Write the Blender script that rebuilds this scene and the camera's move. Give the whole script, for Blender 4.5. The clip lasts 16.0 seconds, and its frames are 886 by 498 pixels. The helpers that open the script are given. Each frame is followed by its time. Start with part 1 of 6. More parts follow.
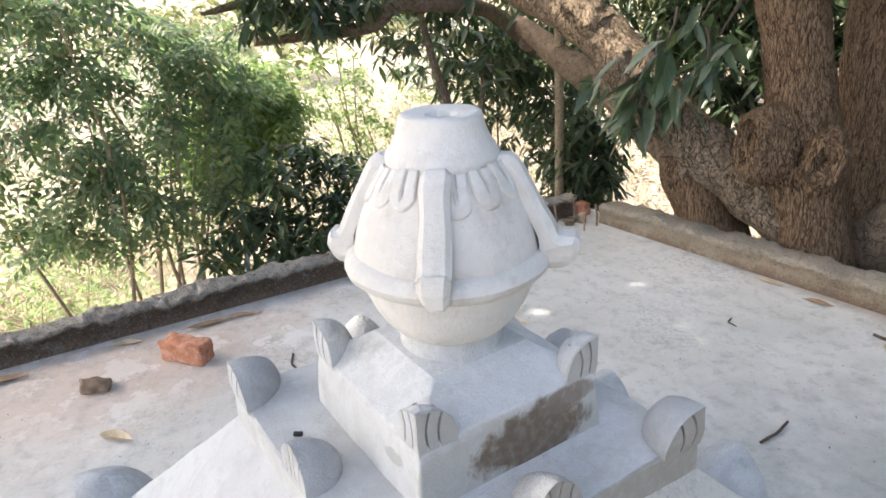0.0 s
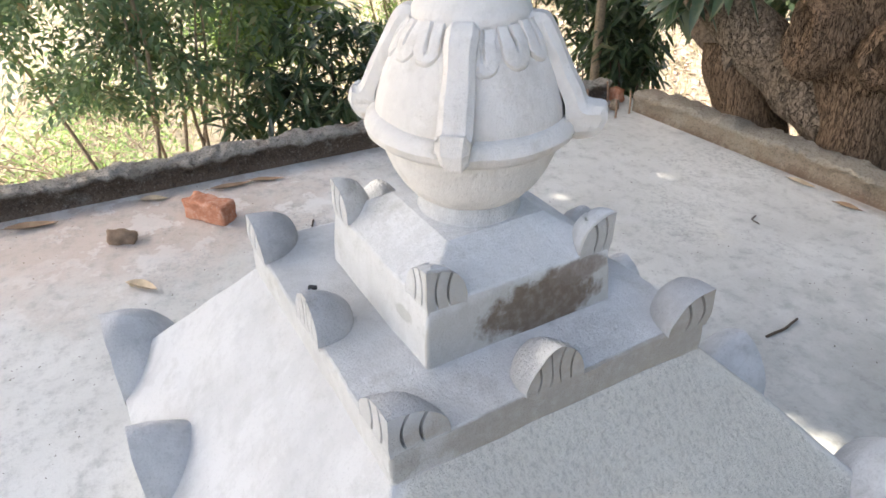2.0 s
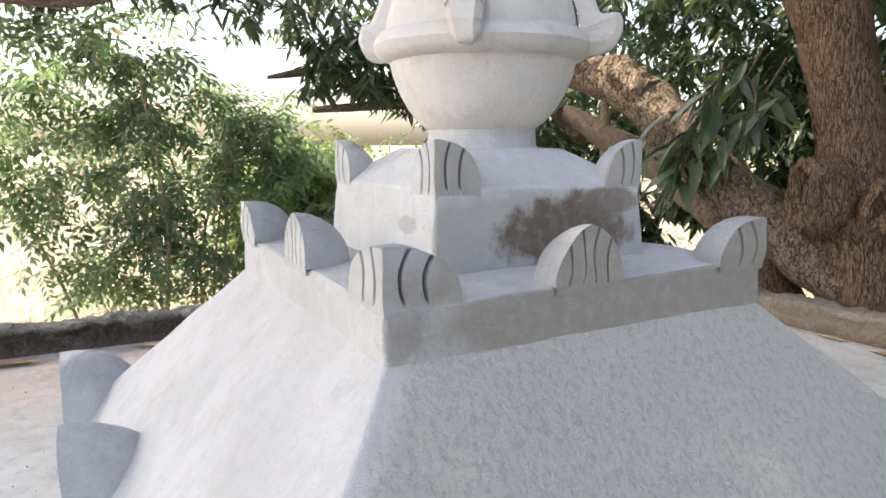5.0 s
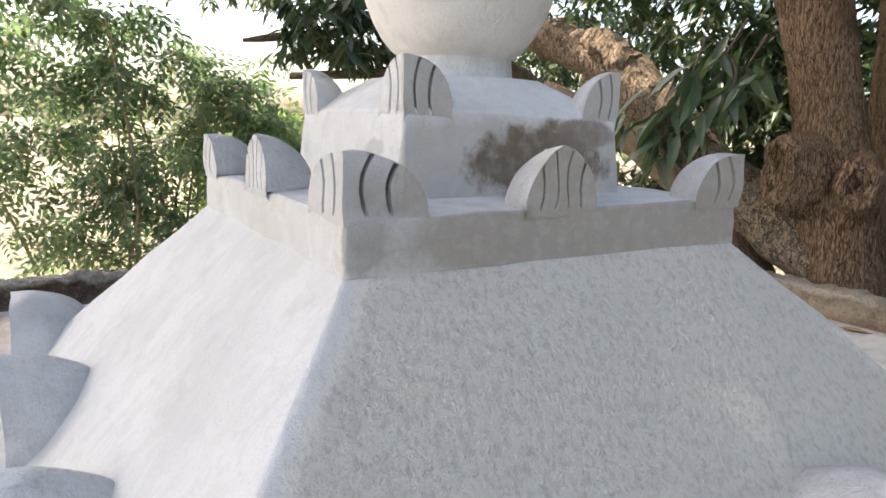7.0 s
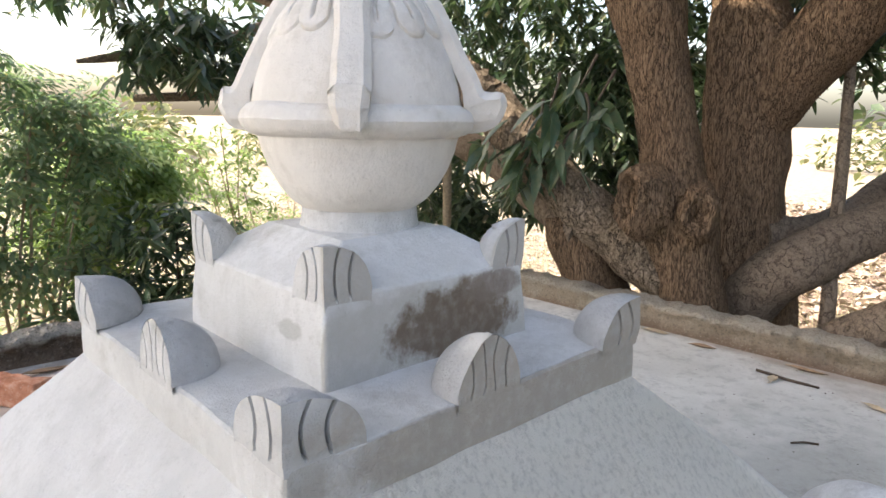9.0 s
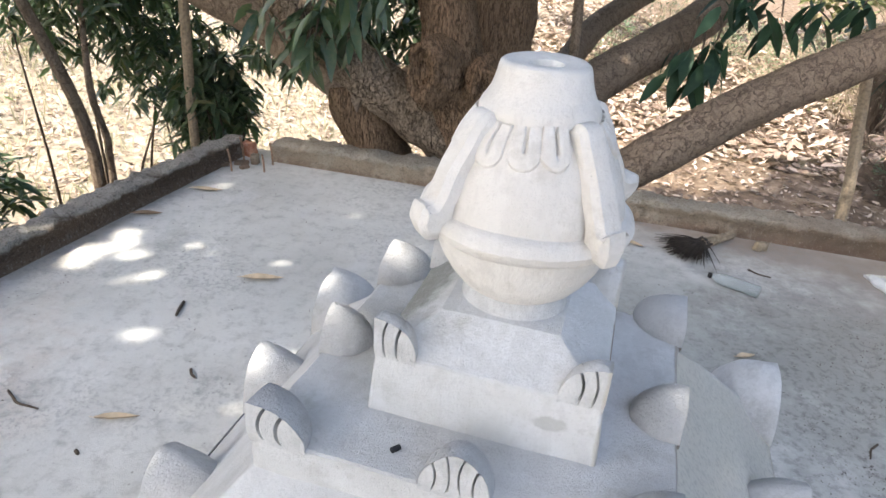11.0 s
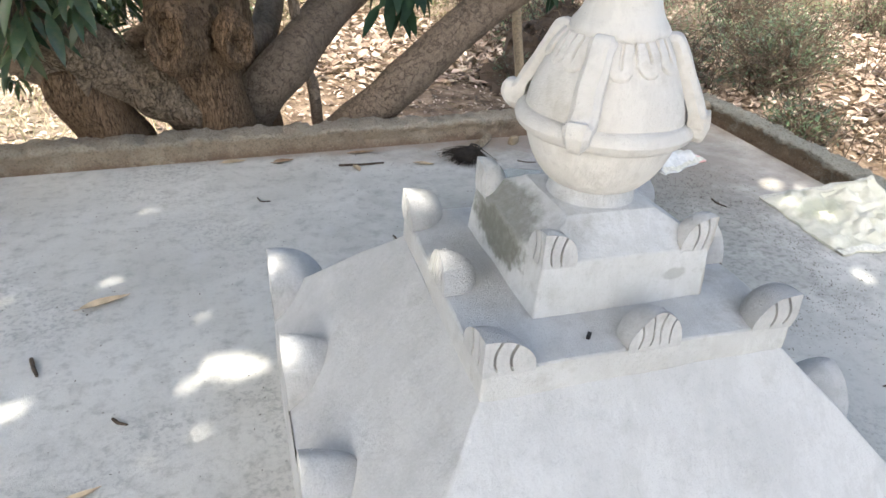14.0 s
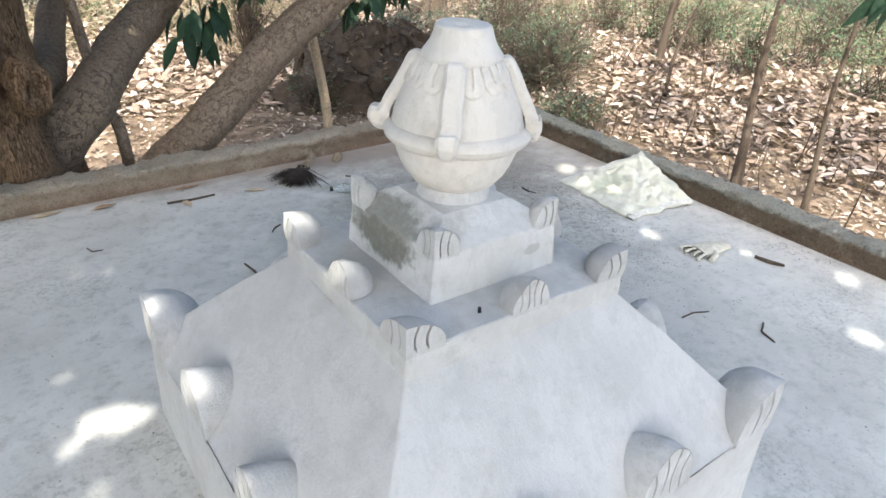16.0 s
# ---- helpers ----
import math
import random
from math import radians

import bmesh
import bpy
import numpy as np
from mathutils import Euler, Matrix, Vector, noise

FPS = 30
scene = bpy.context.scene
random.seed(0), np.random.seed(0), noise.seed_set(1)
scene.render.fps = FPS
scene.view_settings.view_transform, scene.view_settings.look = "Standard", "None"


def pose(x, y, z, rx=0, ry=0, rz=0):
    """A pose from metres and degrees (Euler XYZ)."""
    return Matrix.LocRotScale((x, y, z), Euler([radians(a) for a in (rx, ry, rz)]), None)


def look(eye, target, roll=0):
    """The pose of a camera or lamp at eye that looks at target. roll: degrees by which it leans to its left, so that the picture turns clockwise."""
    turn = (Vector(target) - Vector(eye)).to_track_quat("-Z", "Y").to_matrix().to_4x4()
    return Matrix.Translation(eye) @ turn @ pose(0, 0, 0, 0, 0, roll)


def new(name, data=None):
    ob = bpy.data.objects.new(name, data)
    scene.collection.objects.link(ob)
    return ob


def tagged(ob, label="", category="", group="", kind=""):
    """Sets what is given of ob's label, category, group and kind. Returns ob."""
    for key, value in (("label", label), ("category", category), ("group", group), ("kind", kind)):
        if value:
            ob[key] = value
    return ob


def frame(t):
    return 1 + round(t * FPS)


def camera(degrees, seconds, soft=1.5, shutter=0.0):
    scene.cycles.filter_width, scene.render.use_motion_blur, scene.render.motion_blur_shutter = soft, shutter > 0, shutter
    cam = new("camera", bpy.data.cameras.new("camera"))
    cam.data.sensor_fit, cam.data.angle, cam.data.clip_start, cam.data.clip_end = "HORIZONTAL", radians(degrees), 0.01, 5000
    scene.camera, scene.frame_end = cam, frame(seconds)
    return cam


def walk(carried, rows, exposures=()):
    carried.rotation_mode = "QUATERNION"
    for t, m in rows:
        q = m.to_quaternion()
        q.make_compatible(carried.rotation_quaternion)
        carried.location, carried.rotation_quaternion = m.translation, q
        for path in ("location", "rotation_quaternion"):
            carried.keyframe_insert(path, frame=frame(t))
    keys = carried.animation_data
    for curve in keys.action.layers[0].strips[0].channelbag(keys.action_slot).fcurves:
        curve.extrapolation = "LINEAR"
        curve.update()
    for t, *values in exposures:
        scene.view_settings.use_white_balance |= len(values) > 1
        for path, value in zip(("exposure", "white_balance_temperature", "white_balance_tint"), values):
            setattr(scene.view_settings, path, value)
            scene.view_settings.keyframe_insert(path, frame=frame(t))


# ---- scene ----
cam = camera(67.73, 16.0, soft=1.6)
walk(cam, [
    (0, look((1.0431, -0.6771, 1.7687), (-0.5128, 0.3251, 1.0107), -2.95)),
    (0.5, look((1.0633, -0.6832, 1.7786), (-0.5373, 0.2267, 0.9973), -0.94)),
    (1, look((1.0629, -0.6759, 1.7554), (-0.4773, 0.2038, 0.8313), -1.28)),
    (1.5, look((1.0585, -0.6692, 1.7323), (-0.4138, 0.1812, 0.6791), -1.34)),
    (2, look((1.0534, -0.6728, 1.7261), (-0.4083, 0.1797, 0.6600), -0.20)),
    (2.5, look((1.0359, -0.6876, 1.7101), (-0.4496, 0.1790, 0.6892), -0.02)),
    (3, look((0.9622, -0.6310, 1.3841), (-0.6902, 0.3089, 0.7627), -0.37)),
    (3.2, look((0.9862, -0.6330, 1.2514), (-0.7072, 0.3144, 0.7669), -0.15)),
    (5.3, look((1.1245, -0.7185, 1.0622), (-0.5977, 0.2472, 0.7439), -0.14)),
    (5.5, look((1.1199, -0.7117, 1.0516), (-0.6163, 0.1893, 0.6348), -0.57)),
    (6, look((1.0957, -0.7092, 1.0124), (-0.6071, 0.1518, 0.4127), 0.89)),
    (6.5, look((1.0821, -0.6995, 0.9492), (-0.6208, 0.1504, 0.3347), 1.85)),
    (7, look((1.1079, -0.6852, 0.9745), (-0.5704, 0.3382, 0.6060), 1.77)),
    (7.5, look((1.1343, -0.6701, 1.0279), (-0.5136, 0.4477, 0.8401), 1.28)),
    (8, look((1.1395, -0.6617, 1.0334), (-0.4146, 0.5882, 0.8839), 1.19)),
    (8.2, look((1.1399, -0.6584, 1.0370), (-0.4002, 0.6091, 0.8904), 1.02)),
    (10.3, look((0.4277, -1.0109, 1.7411), (-0.4201, 0.5528, 0.8268), 5.06)),
    (10.5, look((0.3449, -1.0650, 1.7554), (-0.3734, 0.5697, 0.8543), 4.63)),
    (11, look((0.1570, -1.1848, 1.7756), (-0.2960, 0.5251, 0.8423), 4.43)),
    (11.5, look((0.0364, -1.1427, 1.7819), (-0.1957, 0.6247, 0.8749), 3.10)),
    (12, look((-0.0109, -1.1425, 1.7824), (-0.1471, 0.6116, 0.8313), 3.17)),
    (12.5, look((-0.1507, -1.2274, 1.7910), (-0.2276, 0.5391, 0.8562), 2.82)),
    (13, look((-0.4126, -1.3084, 1.7539), (-0.5472, 0.4152, 0.7485), 3.31)),
    (13.5, look((-0.6389, -1.2943, 1.7332), (-0.5609, 0.4482, 0.7546), 0.38)),
    (14, look((-0.8303, -1.3184, 1.7508), (-0.2689, 0.3142, 0.7412), 3.49)),
    (14.5, look((-1.0160, -1.3654, 1.7703), (-0.0039, 0.0528, 0.7883), 4.76)),
    (15, look((-1.0726, -1.4097, 1.8102), (0.1191, -0.0181, 1.0084), 5.09)),
    (15.5, look((-1.0944, -1.4236, 1.8349), (0.0618, 0.0032, 1.0428), 4.14)),
    (16, look((-1.1117, -1.4230, 1.8331), (-0.0416, -0.0227, 0.8876), 3.26)),
], exposures=[(0.0, 2.4, 7000, 12), (3.2, 2.3, 7100, 13), (5.5, 2.28, 7200, 13), (8.2, 2.27, 7300, 13), (10.3, 2.13, 6800, 12), (13.0, 2.21, 6650, 10), (14.0, 2.09, 6750, 9), (15.0, 2.02, 6720, 9), (16.0, 2.06, 6550, 8)])


# ---- light ----
world = bpy.data.worlds.new("world")
scene.world = world
world.use_nodes = True
wn = world.node_tree
sky = wn.nodes.new("ShaderNodeTexSky")
sky.sky_type = 'NISHITA'
sky.sun_disc = False
SUN_ELEV, SUN_AZ = radians(52), radians(218)      # azimuth from +y, clockwise
sky.sun_elevation = SUN_ELEV
sky.sun_rotation = SUN_AZ
sky.air_density, sky.dust_density, sky.ozone_density = 1.0, 4.0, 0.6
wn.links.new(sky.outputs[0], wn.nodes["Background"].inputs[0])
wn.nodes["Background"].inputs[1].default_value = 0.15
sun = new("sun", bpy.data.lights.new("sun", 'SUN'))
sun.data.energy, sun.data.angle, sun.data.color = 2.5, radians(0.53), (1.0, 0.95, 0.86)
sd = Vector((math.sin(SUN_AZ) * math.cos(SUN_ELEV), math.cos(SUN_AZ) * math.cos(SUN_ELEV), math.sin(SUN_ELEV)))
sun.matrix_world = look(sd * 40, (0, 0, 0))

# ---- materials ----
def material(name, rough=0.8, spec=0.3):
    m = bpy.data.materials.new(name)
    m.use_nodes = True
    b = m.node_tree.nodes["Principled BSDF"]
    b.inputs["Roughness"].default_value = rough
    b.inputs["Specular IOR Level"].default_value = spec
    return m, m.node_tree, b


def add(nt, kind, **inputs):
    n = nt.nodes.new(kind)
    for k, v in inputs.items():
        n.inputs[k.replace("_", " ")].default_value = v
    return n


def ramp(nt, src, stops):
    r = nt.nodes.new("ShaderNodeValToRGB")
    el = r.color_ramp.elements
    while len(el) < len(stops):
        el.new(0.5)
    for e, (p, c) in zip(el, stops):
        e.position, e.color = p, (*c, 1) if len(c) == 3 else c
    nt.links.new(src, r.inputs[0])
    return r.outputs[0]


def mix(nt, fac, a, b, mode='MIX'):
    n = nt.nodes.new("ShaderNodeMix")
    n.data_type, n.blend_type = 'RGBA', mode
    for sock, v in ((n.inputs[0], fac), (n.inputs[6], a), (n.inputs[7], b)):
        if isinstance(v, (int, float)):
            sock.default_value = v
        elif isinstance(v, tuple):
            sock.default_value = (*v, 1)
        else:
            nt.links.new(v, sock)
    return n.outputs[2]


def noise_tex(nt, scale, detail=4.0, rough=0.55, coord=None, stretch=None):
    if coord is None:
        coord = nt.nodes.new("ShaderNodeNewGeometry").outputs["Position"]
    if stretch:
        mp = nt.nodes.new("ShaderNodeMapping")
        mp.inputs["Scale"].default_value = stretch
        nt.links.new(coord, mp.inputs[0])
        coord = mp.outputs[0]
    n = add(nt, "ShaderNodeTexNoise", Scale=scale, Detail=detail, Roughness=rough)
    nt.links.new(coord, n.inputs["Vector"])
    return n.outputs[0]


def bump(nt, b, height, dist, strength=1.0, prev=None):
    n = nt.nodes.new("ShaderNodeBump")
    n.inputs["Strength"].default_value, n.inputs["Distance"].default_value = strength, dist
    nt.links.new(height, n.inputs["Height"])
    if prev is not None:
        nt.links.new(prev, n.inputs["Normal"])
    nt.links.new(n.outputs[0], b.inputs["Normal"])
    return n.outputs[0]


def simple(name, color, rough=0.8, var=0.25, scale=30, bump_d=0.001):
    m, nt, b = material(name, rough)
    n = noise_tex(nt, scale)
    lo, hi = tuple(c * (1 - var) for c in color), tuple(min(1, c * (1 + var)) for c in color)
    nt.links.new(ramp(nt, n, [(0.3, lo), (0.7, hi)]), b.inputs["Base Color"])
    if bump_d:
        bump(nt, b, n, bump_d)
    return m



def maths(nt, op, a, b=None):
    n = nt.nodes.new("ShaderNodeMath")
    n.operation = op
    for k, v in enumerate((a, b)):
        if v is None:
            continue
        if isinstance(v, (int, float)):
            n.inputs[k].default_value = v
        else:
            nt.links.new(v, n.inputs[k])
    return n.outputs[0]


def position(nt):
    return nt.nodes.new("ShaderNodeNewGeometry").outputs["Position"]


def blot(nt, centre, radii, ragged=0.5, grain=18.0, soft=0.25):
    """A blot with a ragged outline round a place in the world: 1 inside, 0 outside."""
    p = position(nt)
    sub = nt.nodes.new("ShaderNodeVectorMath")
    sub.operation = 'SUBTRACT'
    nt.links.new(p, sub.inputs[0])
    sub.inputs[1].default_value = centre
    div = nt.nodes.new("ShaderNodeVectorMath")
    div.operation = 'DIVIDE'
    nt.links.new(sub.outputs[0], div.inputs[0])
    div.inputs[1].default_value = radii
    ln = nt.nodes.new("ShaderNodeVectorMath")
    ln.operation = 'LENGTH'
    nt.links.new(div.outputs[0], ln.inputs[0])
    n = noise_tex(nt, grain, 5.0, 0.65)
    d = maths(nt, 'ADD', ln.outputs["Value"], maths(nt, 'MULTIPLY', maths(nt, 'SUBTRACT', n, 0.5), 2 * ragged))
    return ramp(nt, d, [(max(0.0, 0.8 - soft), (1, 1, 1)), (0.8 + soft * 0.4, (0, 0, 0))])


def plaster(name, light, grey, blots=(), rough_bump=0.0012, strokes=0.0025, coarse_side=False, pepper=0.3):
    m, nt, b = material(name, 0.88, 0.25)
    big = noise_tex(nt, 3.2, 5.0, 0.6)
    mid = noise_tex(nt, 22.0, 5.0, 0.65)
    col = ramp(nt, big, [(0.34, grey), (0.56, light)])
    col = mix(nt, ramp(nt, mid, [(0.52, (0, 0, 0)), (0.72, (0.45, 0.45, 0.45))]), col, tuple(c * 0.84 for c in grey))
    grime = noise_tex(nt, 9.0, 7.0, 0.72)
    col = mix(nt, ramp(nt, grime, [(0.55, (0, 0, 0)), (0.7, (0.35, 0.35, 0.35) if coarse_side else (0.6, 0.6, 0.6))]), col, tuple(c * k for c, k in zip(grey, (0.72, 0.7, 0.65))))
    grit = noise_tex(nt, 150.0, 3.0, 0.7)
    col = mix(nt, ramp(nt, grit, [(0.55, (0, 0, 0)), (0.72, (pepper, pepper, pepper))]), col, tuple(c * 0.68 for c in grey))
    smear = noise_tex(nt, 17.0, 6.0, 0.7, None, (1.0, 0.55, 0.3))      # thin and thick places left by the trowel
    col = mix(nt, ramp(nt, smear, [(0.5, (0, 0, 0)), (0.57, (0.42, 0.42, 0.42))]), col, tuple(0.62 * a + 0.3 * b for a, b in zip(grey, light)))
    speck = nt.nodes.new("ShaderNodeTexVoronoi")
    speck.inputs["Scale"].default_value = 26.0
    nt.links.new(position(nt), speck.inputs["Vector"])
    col = mix(nt, ramp(nt, speck.outputs["Distance"], [(0.02, (0.4, 0.4, 0.4)), (0.05, (0, 0, 0))]), col, (0.2, 0.19, 0.17))
    mottle = ramp(nt, noise_tex(nt, 45.0, 4.0, 0.65), [(0.32, (0.78, 0.78, 0.78)), (0.55, (1, 1, 1))])
    for centre, radii, colour, strength, ragged in blots:
        col = mix(nt, maths(nt, 'MULTIPLY', maths(nt, 'MULTIPLY', blot(nt, centre, radii, ragged, 26.0, 0.17), mottle), strength), col, colour)
    nt.links.new(col, b.inputs["Base Color"])
    sand = noise_tex(nt, 420.0, 3.0, 0.7)
    coarse = noise_tex(nt, 120.0, 4.0, 0.7)
    stroke = noise_tex(nt, 60.0, 3.0, 0.6, None, (1, 1, 0.25))
    if coarse_side:                           # the east slope was left with a coarse thrown coat
        sep = nt.nodes.new("ShaderNodeSeparateXYZ")
        nt.links.new(position(nt), sep.inputs[0])
        east = maths(nt, 'SUBTRACT', sep.outputs[0], maths(nt, 'ABSOLUTE', sep.outputs[1]))
        # skylight put into the colour: the east side is made paler and warmer
        hue = mix(nt, maths(nt, 'MULTIPLY', ramp(nt, east, [(0.0, (0, 0, 0)), (0.03, (1, 1, 1))]), 0.85), col, (0.72, 0.688, 0.6))
        lumps = noise_tex(nt, 90.0, 5.0, 0.7, None, (1, 1, 0.6))
        dirt = maths(nt, 'MULTIPLY', ramp(nt, east, [(0.0, (0, 0, 0)), (0.03, (1, 1, 1))]), ramp(nt, lumps, [(0.36, (0.4, 0.4, 0.4)), (0.52, (0, 0, 0))]))
        hue = mix(nt, dirt, hue, (0.34, 0.33, 0.29))
        nt.links.new(hue, b.inputs["Base Color"])
        coarse = maths(nt, 'MULTIPLY', lumps, ramp(nt, east, [(0.0, (0.16, 0.16, 0.16)), (0.05, (1, 1, 1))]))
        sand = maths(nt, 'MULTIPLY', sand, ramp(nt, east, [(0.0, (0.3, 0.3, 0.3)), (0.05, (1, 1, 1))]))
    first = bump(nt, b, sand, 0.0011 * rough_bump / 0.0012)
    second = bump(nt, b, coarse, 0.0022 * rough_bump / 0.0012, 1.0, first)
    third = bump(nt, b, stroke, strokes, 0.8, second)
    bump(nt, b, smear, 0.003, 0.8, third)
    return m


PZ = 0.861
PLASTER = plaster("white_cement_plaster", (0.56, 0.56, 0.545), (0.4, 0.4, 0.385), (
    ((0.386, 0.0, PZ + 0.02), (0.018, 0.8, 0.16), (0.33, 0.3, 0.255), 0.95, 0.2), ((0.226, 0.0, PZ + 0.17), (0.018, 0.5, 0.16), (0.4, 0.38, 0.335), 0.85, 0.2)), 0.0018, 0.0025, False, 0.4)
ROOF_PLASTER = plaster("brushed_white_plaster", (0.525, 0.525, 0.51), (0.45, 0.45, 0.435), (
    ((0.45, 0.42, PZ - 0.15), (0.07, 0.12, 0.07), (0.4, 0.38, 0.34), 0.3, 0.6),
    ((-0.5, 0.1, PZ - 0.2), (0.1, 0.06, 0.1), (0.4, 0.4, 0.38), 0.25, 0.6),
    ((-0.1, -0.52, PZ - 0.24), (0.04, 0.05, 0.05), (0.4, 0.4, 0.37), 0.25, 0.7)), 0.0052, 0.0025, True)
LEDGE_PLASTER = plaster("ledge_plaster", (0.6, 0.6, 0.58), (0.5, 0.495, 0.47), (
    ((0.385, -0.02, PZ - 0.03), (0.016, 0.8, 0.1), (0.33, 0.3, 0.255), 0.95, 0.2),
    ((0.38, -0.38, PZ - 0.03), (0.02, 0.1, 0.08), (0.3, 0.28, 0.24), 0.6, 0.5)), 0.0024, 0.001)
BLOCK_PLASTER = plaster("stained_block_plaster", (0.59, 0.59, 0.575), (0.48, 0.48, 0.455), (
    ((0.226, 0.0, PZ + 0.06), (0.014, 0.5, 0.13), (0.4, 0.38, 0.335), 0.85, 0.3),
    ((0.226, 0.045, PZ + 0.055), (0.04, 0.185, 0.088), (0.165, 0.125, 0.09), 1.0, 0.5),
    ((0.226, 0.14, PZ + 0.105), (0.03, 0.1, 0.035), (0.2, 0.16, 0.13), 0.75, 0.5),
    ((-0.2, 0.05, PZ + 0.115), (0.12, 0.235, 0.125), (0.2, 0.2, 0.17), 0.85, 0.3),
    ((-0.228, 0.03, PZ + 0.085), (0.03, 0.2, 0.07), (0.13, 0.13, 0.1), 0.6, 0.5),
    ((0.131, -0.224, PZ + 0.074), (0.04, 0.03, 0.022), (0.32, 0.31, 0.28), 0.6, 0.45)), 0.0015, 0.0012)
POT_PLASTER = plaster("cream_pot_plaster", (0.7, 0.67, 0.615), (0.6, 0.57, 0.52), (
    # darker ring low on the pot: shade at its foot, put into the colour
    ((0.0, 0.0, PZ + 0.2), (0.16, 0.16, 0.022), (0.42, 0.4, 0.36), 0.5, 0.35),), 0.0013, 0.0018, False, 0.14)

GREY_PLASTER = plaster("bare_grey_cement", (0.54, 0.54, 0.53), (0.44, 0.44, 0.43), (), 0.0036, 0.0008)


def floor_screed():
    m, nt, b = material("roof_screed", 0.78, 0.3)
    big, mid = noise_tex(nt, 0.9, 6.0, 0.62), noise_tex(nt, 7.0, 6.0, 0.68)
    col = ramp(nt, big, [(0.3, (0.43, 0.43, 0.395)), (0.5, (0.55, 0.55, 0.515)), (0.68, (0.63, 0.63, 0.595))])
    col = mix(nt, ramp(nt, mid, [(0.48, (0, 0, 0)), (0.74, (0.5, 0.5, 0.5))]), col, (0.32, 0.32, 0.3))
    pale = noise_tex(nt, 4.0, 3.0, 0.5, None, (1.0, 0.5, 1.0))
    col = mix(nt, ramp(nt, pale, [(0.62, (0, 0, 0)), (0.7, (0.45, 0.45, 0.45))]), col, (0.55, 0.55, 0.54))
    for centre, radii, colour, k, rag in (((-2.3, -0.6, 0), (0.75, 1.5, 1), (0.42, 0.31, 0.24), 0.6, 0.7), ((-2.6, 1.4, 0), (0.22, 1.6, 1), (0.4, 0.31, 0.25), 0.4, 0.6),
            ((1.6, 2.9, 0), (2.2, 0.4, 1), (0.26, 0.2, 0.15), 0.75, 0.6), ((-0.3, 2.95, 0), (2.2, 0.12, 1), (0.3, 0.23, 0.17), 0.6, 0.6),
            # north-east: brown and grey dirt, darkened further with the trees' shade
            ((0.6, 1.7, 0), (1.1, 0.9, 1), (0.31, 0.315, 0.285), 0.75, 0.7), ((2.0, 2.2, 0), (1.4, 1.1, 1), (0.22, 0.19, 0.16), 0.8, 0.6), ((1.5, 1.5, 0), (1.0, 1.1, 1), (0.26, 0.255, 0.23), 0.75, 0.7),
            ((-0.62, 1.25, 0), (0.2, 0.12, 1), (0.24, 0.23, 0.21), 0.45, 0.7), ((1.55, 0.2, 0), (1.0, 1.7, 1), (0.32, 0.325, 0.3), 0.55, 0.7)):
        col = mix(nt, maths(nt, 'MULTIPLY', blot(nt, centre, radii, rag, 4.0, 0.5), k), col, colour)
    speck = nt.nodes.new("ShaderNodeTexVoronoi")
    speck.inputs["Scale"].default_value = 22.0
    nt.links.new(position(nt), speck.inputs["Vector"])
    where = ramp(nt, noise_tex(nt, 2.2, 3.0), [(0.5, (0, 0, 0)), (0.62, (1, 1, 1))])
    grit = noise_tex(nt, 60.0, 5.0, 0.75)
    col = mix(nt, ramp(nt, grit, [(0.54, (0, 0, 0)), (0.72, (0.3, 0.3, 0.3))]), col, (0.26, 0.26, 0.23))
    scuff = noise_tex(nt, 14.0, 6.0, 0.72)
    col = mix(nt, ramp(nt, scuff, [(0.52, (0, 0, 0)), (0.7, (0.5, 0.5, 0.5))]), col, (0.29, 0.295, 0.27))
    flake = noise_tex(nt, 5.0, 9.0, 0.66)        # lime coat that has flaked off in places, most to the west
    sep = nt.nodes.new("ShaderNodeSeparateXYZ")
    nt.links.new(position(nt), sep.inputs[0])
    worn = ramp(nt, maths(nt, 'ADD', maths(nt, 'MULTIPLY', sep.outputs[0], -0.18), noise_tex(nt, 1.1, 3.0)), [(0.72, (0, 0, 0)), (1.0, (1, 1, 1))])
    col = mix(nt, maths(nt, 'MULTIPLY', worn, ramp(nt, flake, [(0.53, (0, 0, 0)), (0.56, (0.6, 0.6, 0.6))])), col, (0.66, 0.65, 0.62))
    col = mix(nt, maths(nt, 'MULTIPLY', worn, ramp(nt, flake, [(0.36, (0.4, 0.4, 0.4)), (0.42, (0, 0, 0))])), col, (0.27, 0.265, 0.24))
    rough = ramp(nt, noise_tex(nt, 1.3, 4.0, 0.6), [(0.5, (0, 0, 0)), (0.62, (1, 1, 1))])
    pits = ramp(nt, noise_tex(nt, 38.0, 5.0, 0.75), [(0.5, (0, 0, 0)), (0.58, (0.5, 0.5, 0.5))])
    col = mix(nt, maths(nt, 'MULTIPLY', rough, pits), col, (0.25, 0.26, 0.25))
    tough = maths(nt, 'MULTIPLY', blot(nt, (1.5, 1.5, 0), (1.3, 1.2, 1), 0.7, 4.0, 0.5), ramp(nt, noise_tex(nt, 24.0, 6.0, 0.72), [(0.49, (0, 0, 0)), (0.6, (0.75, 0.75, 0.75))]))
    col = mix(nt, tough, col, (0.17, 0.17, 0.155))
    dots = ramp(nt, speck.outputs["Distance"], [(0.06, (0.6, 0.6, 0.6)), (0.14, (0, 0, 0))])
    col = mix(nt, maths(nt, 'MULTIPLY', where, dots), col, (0.14, 0.13, 0.11))
    nt.links.new(col, b.inputs["Base Color"])
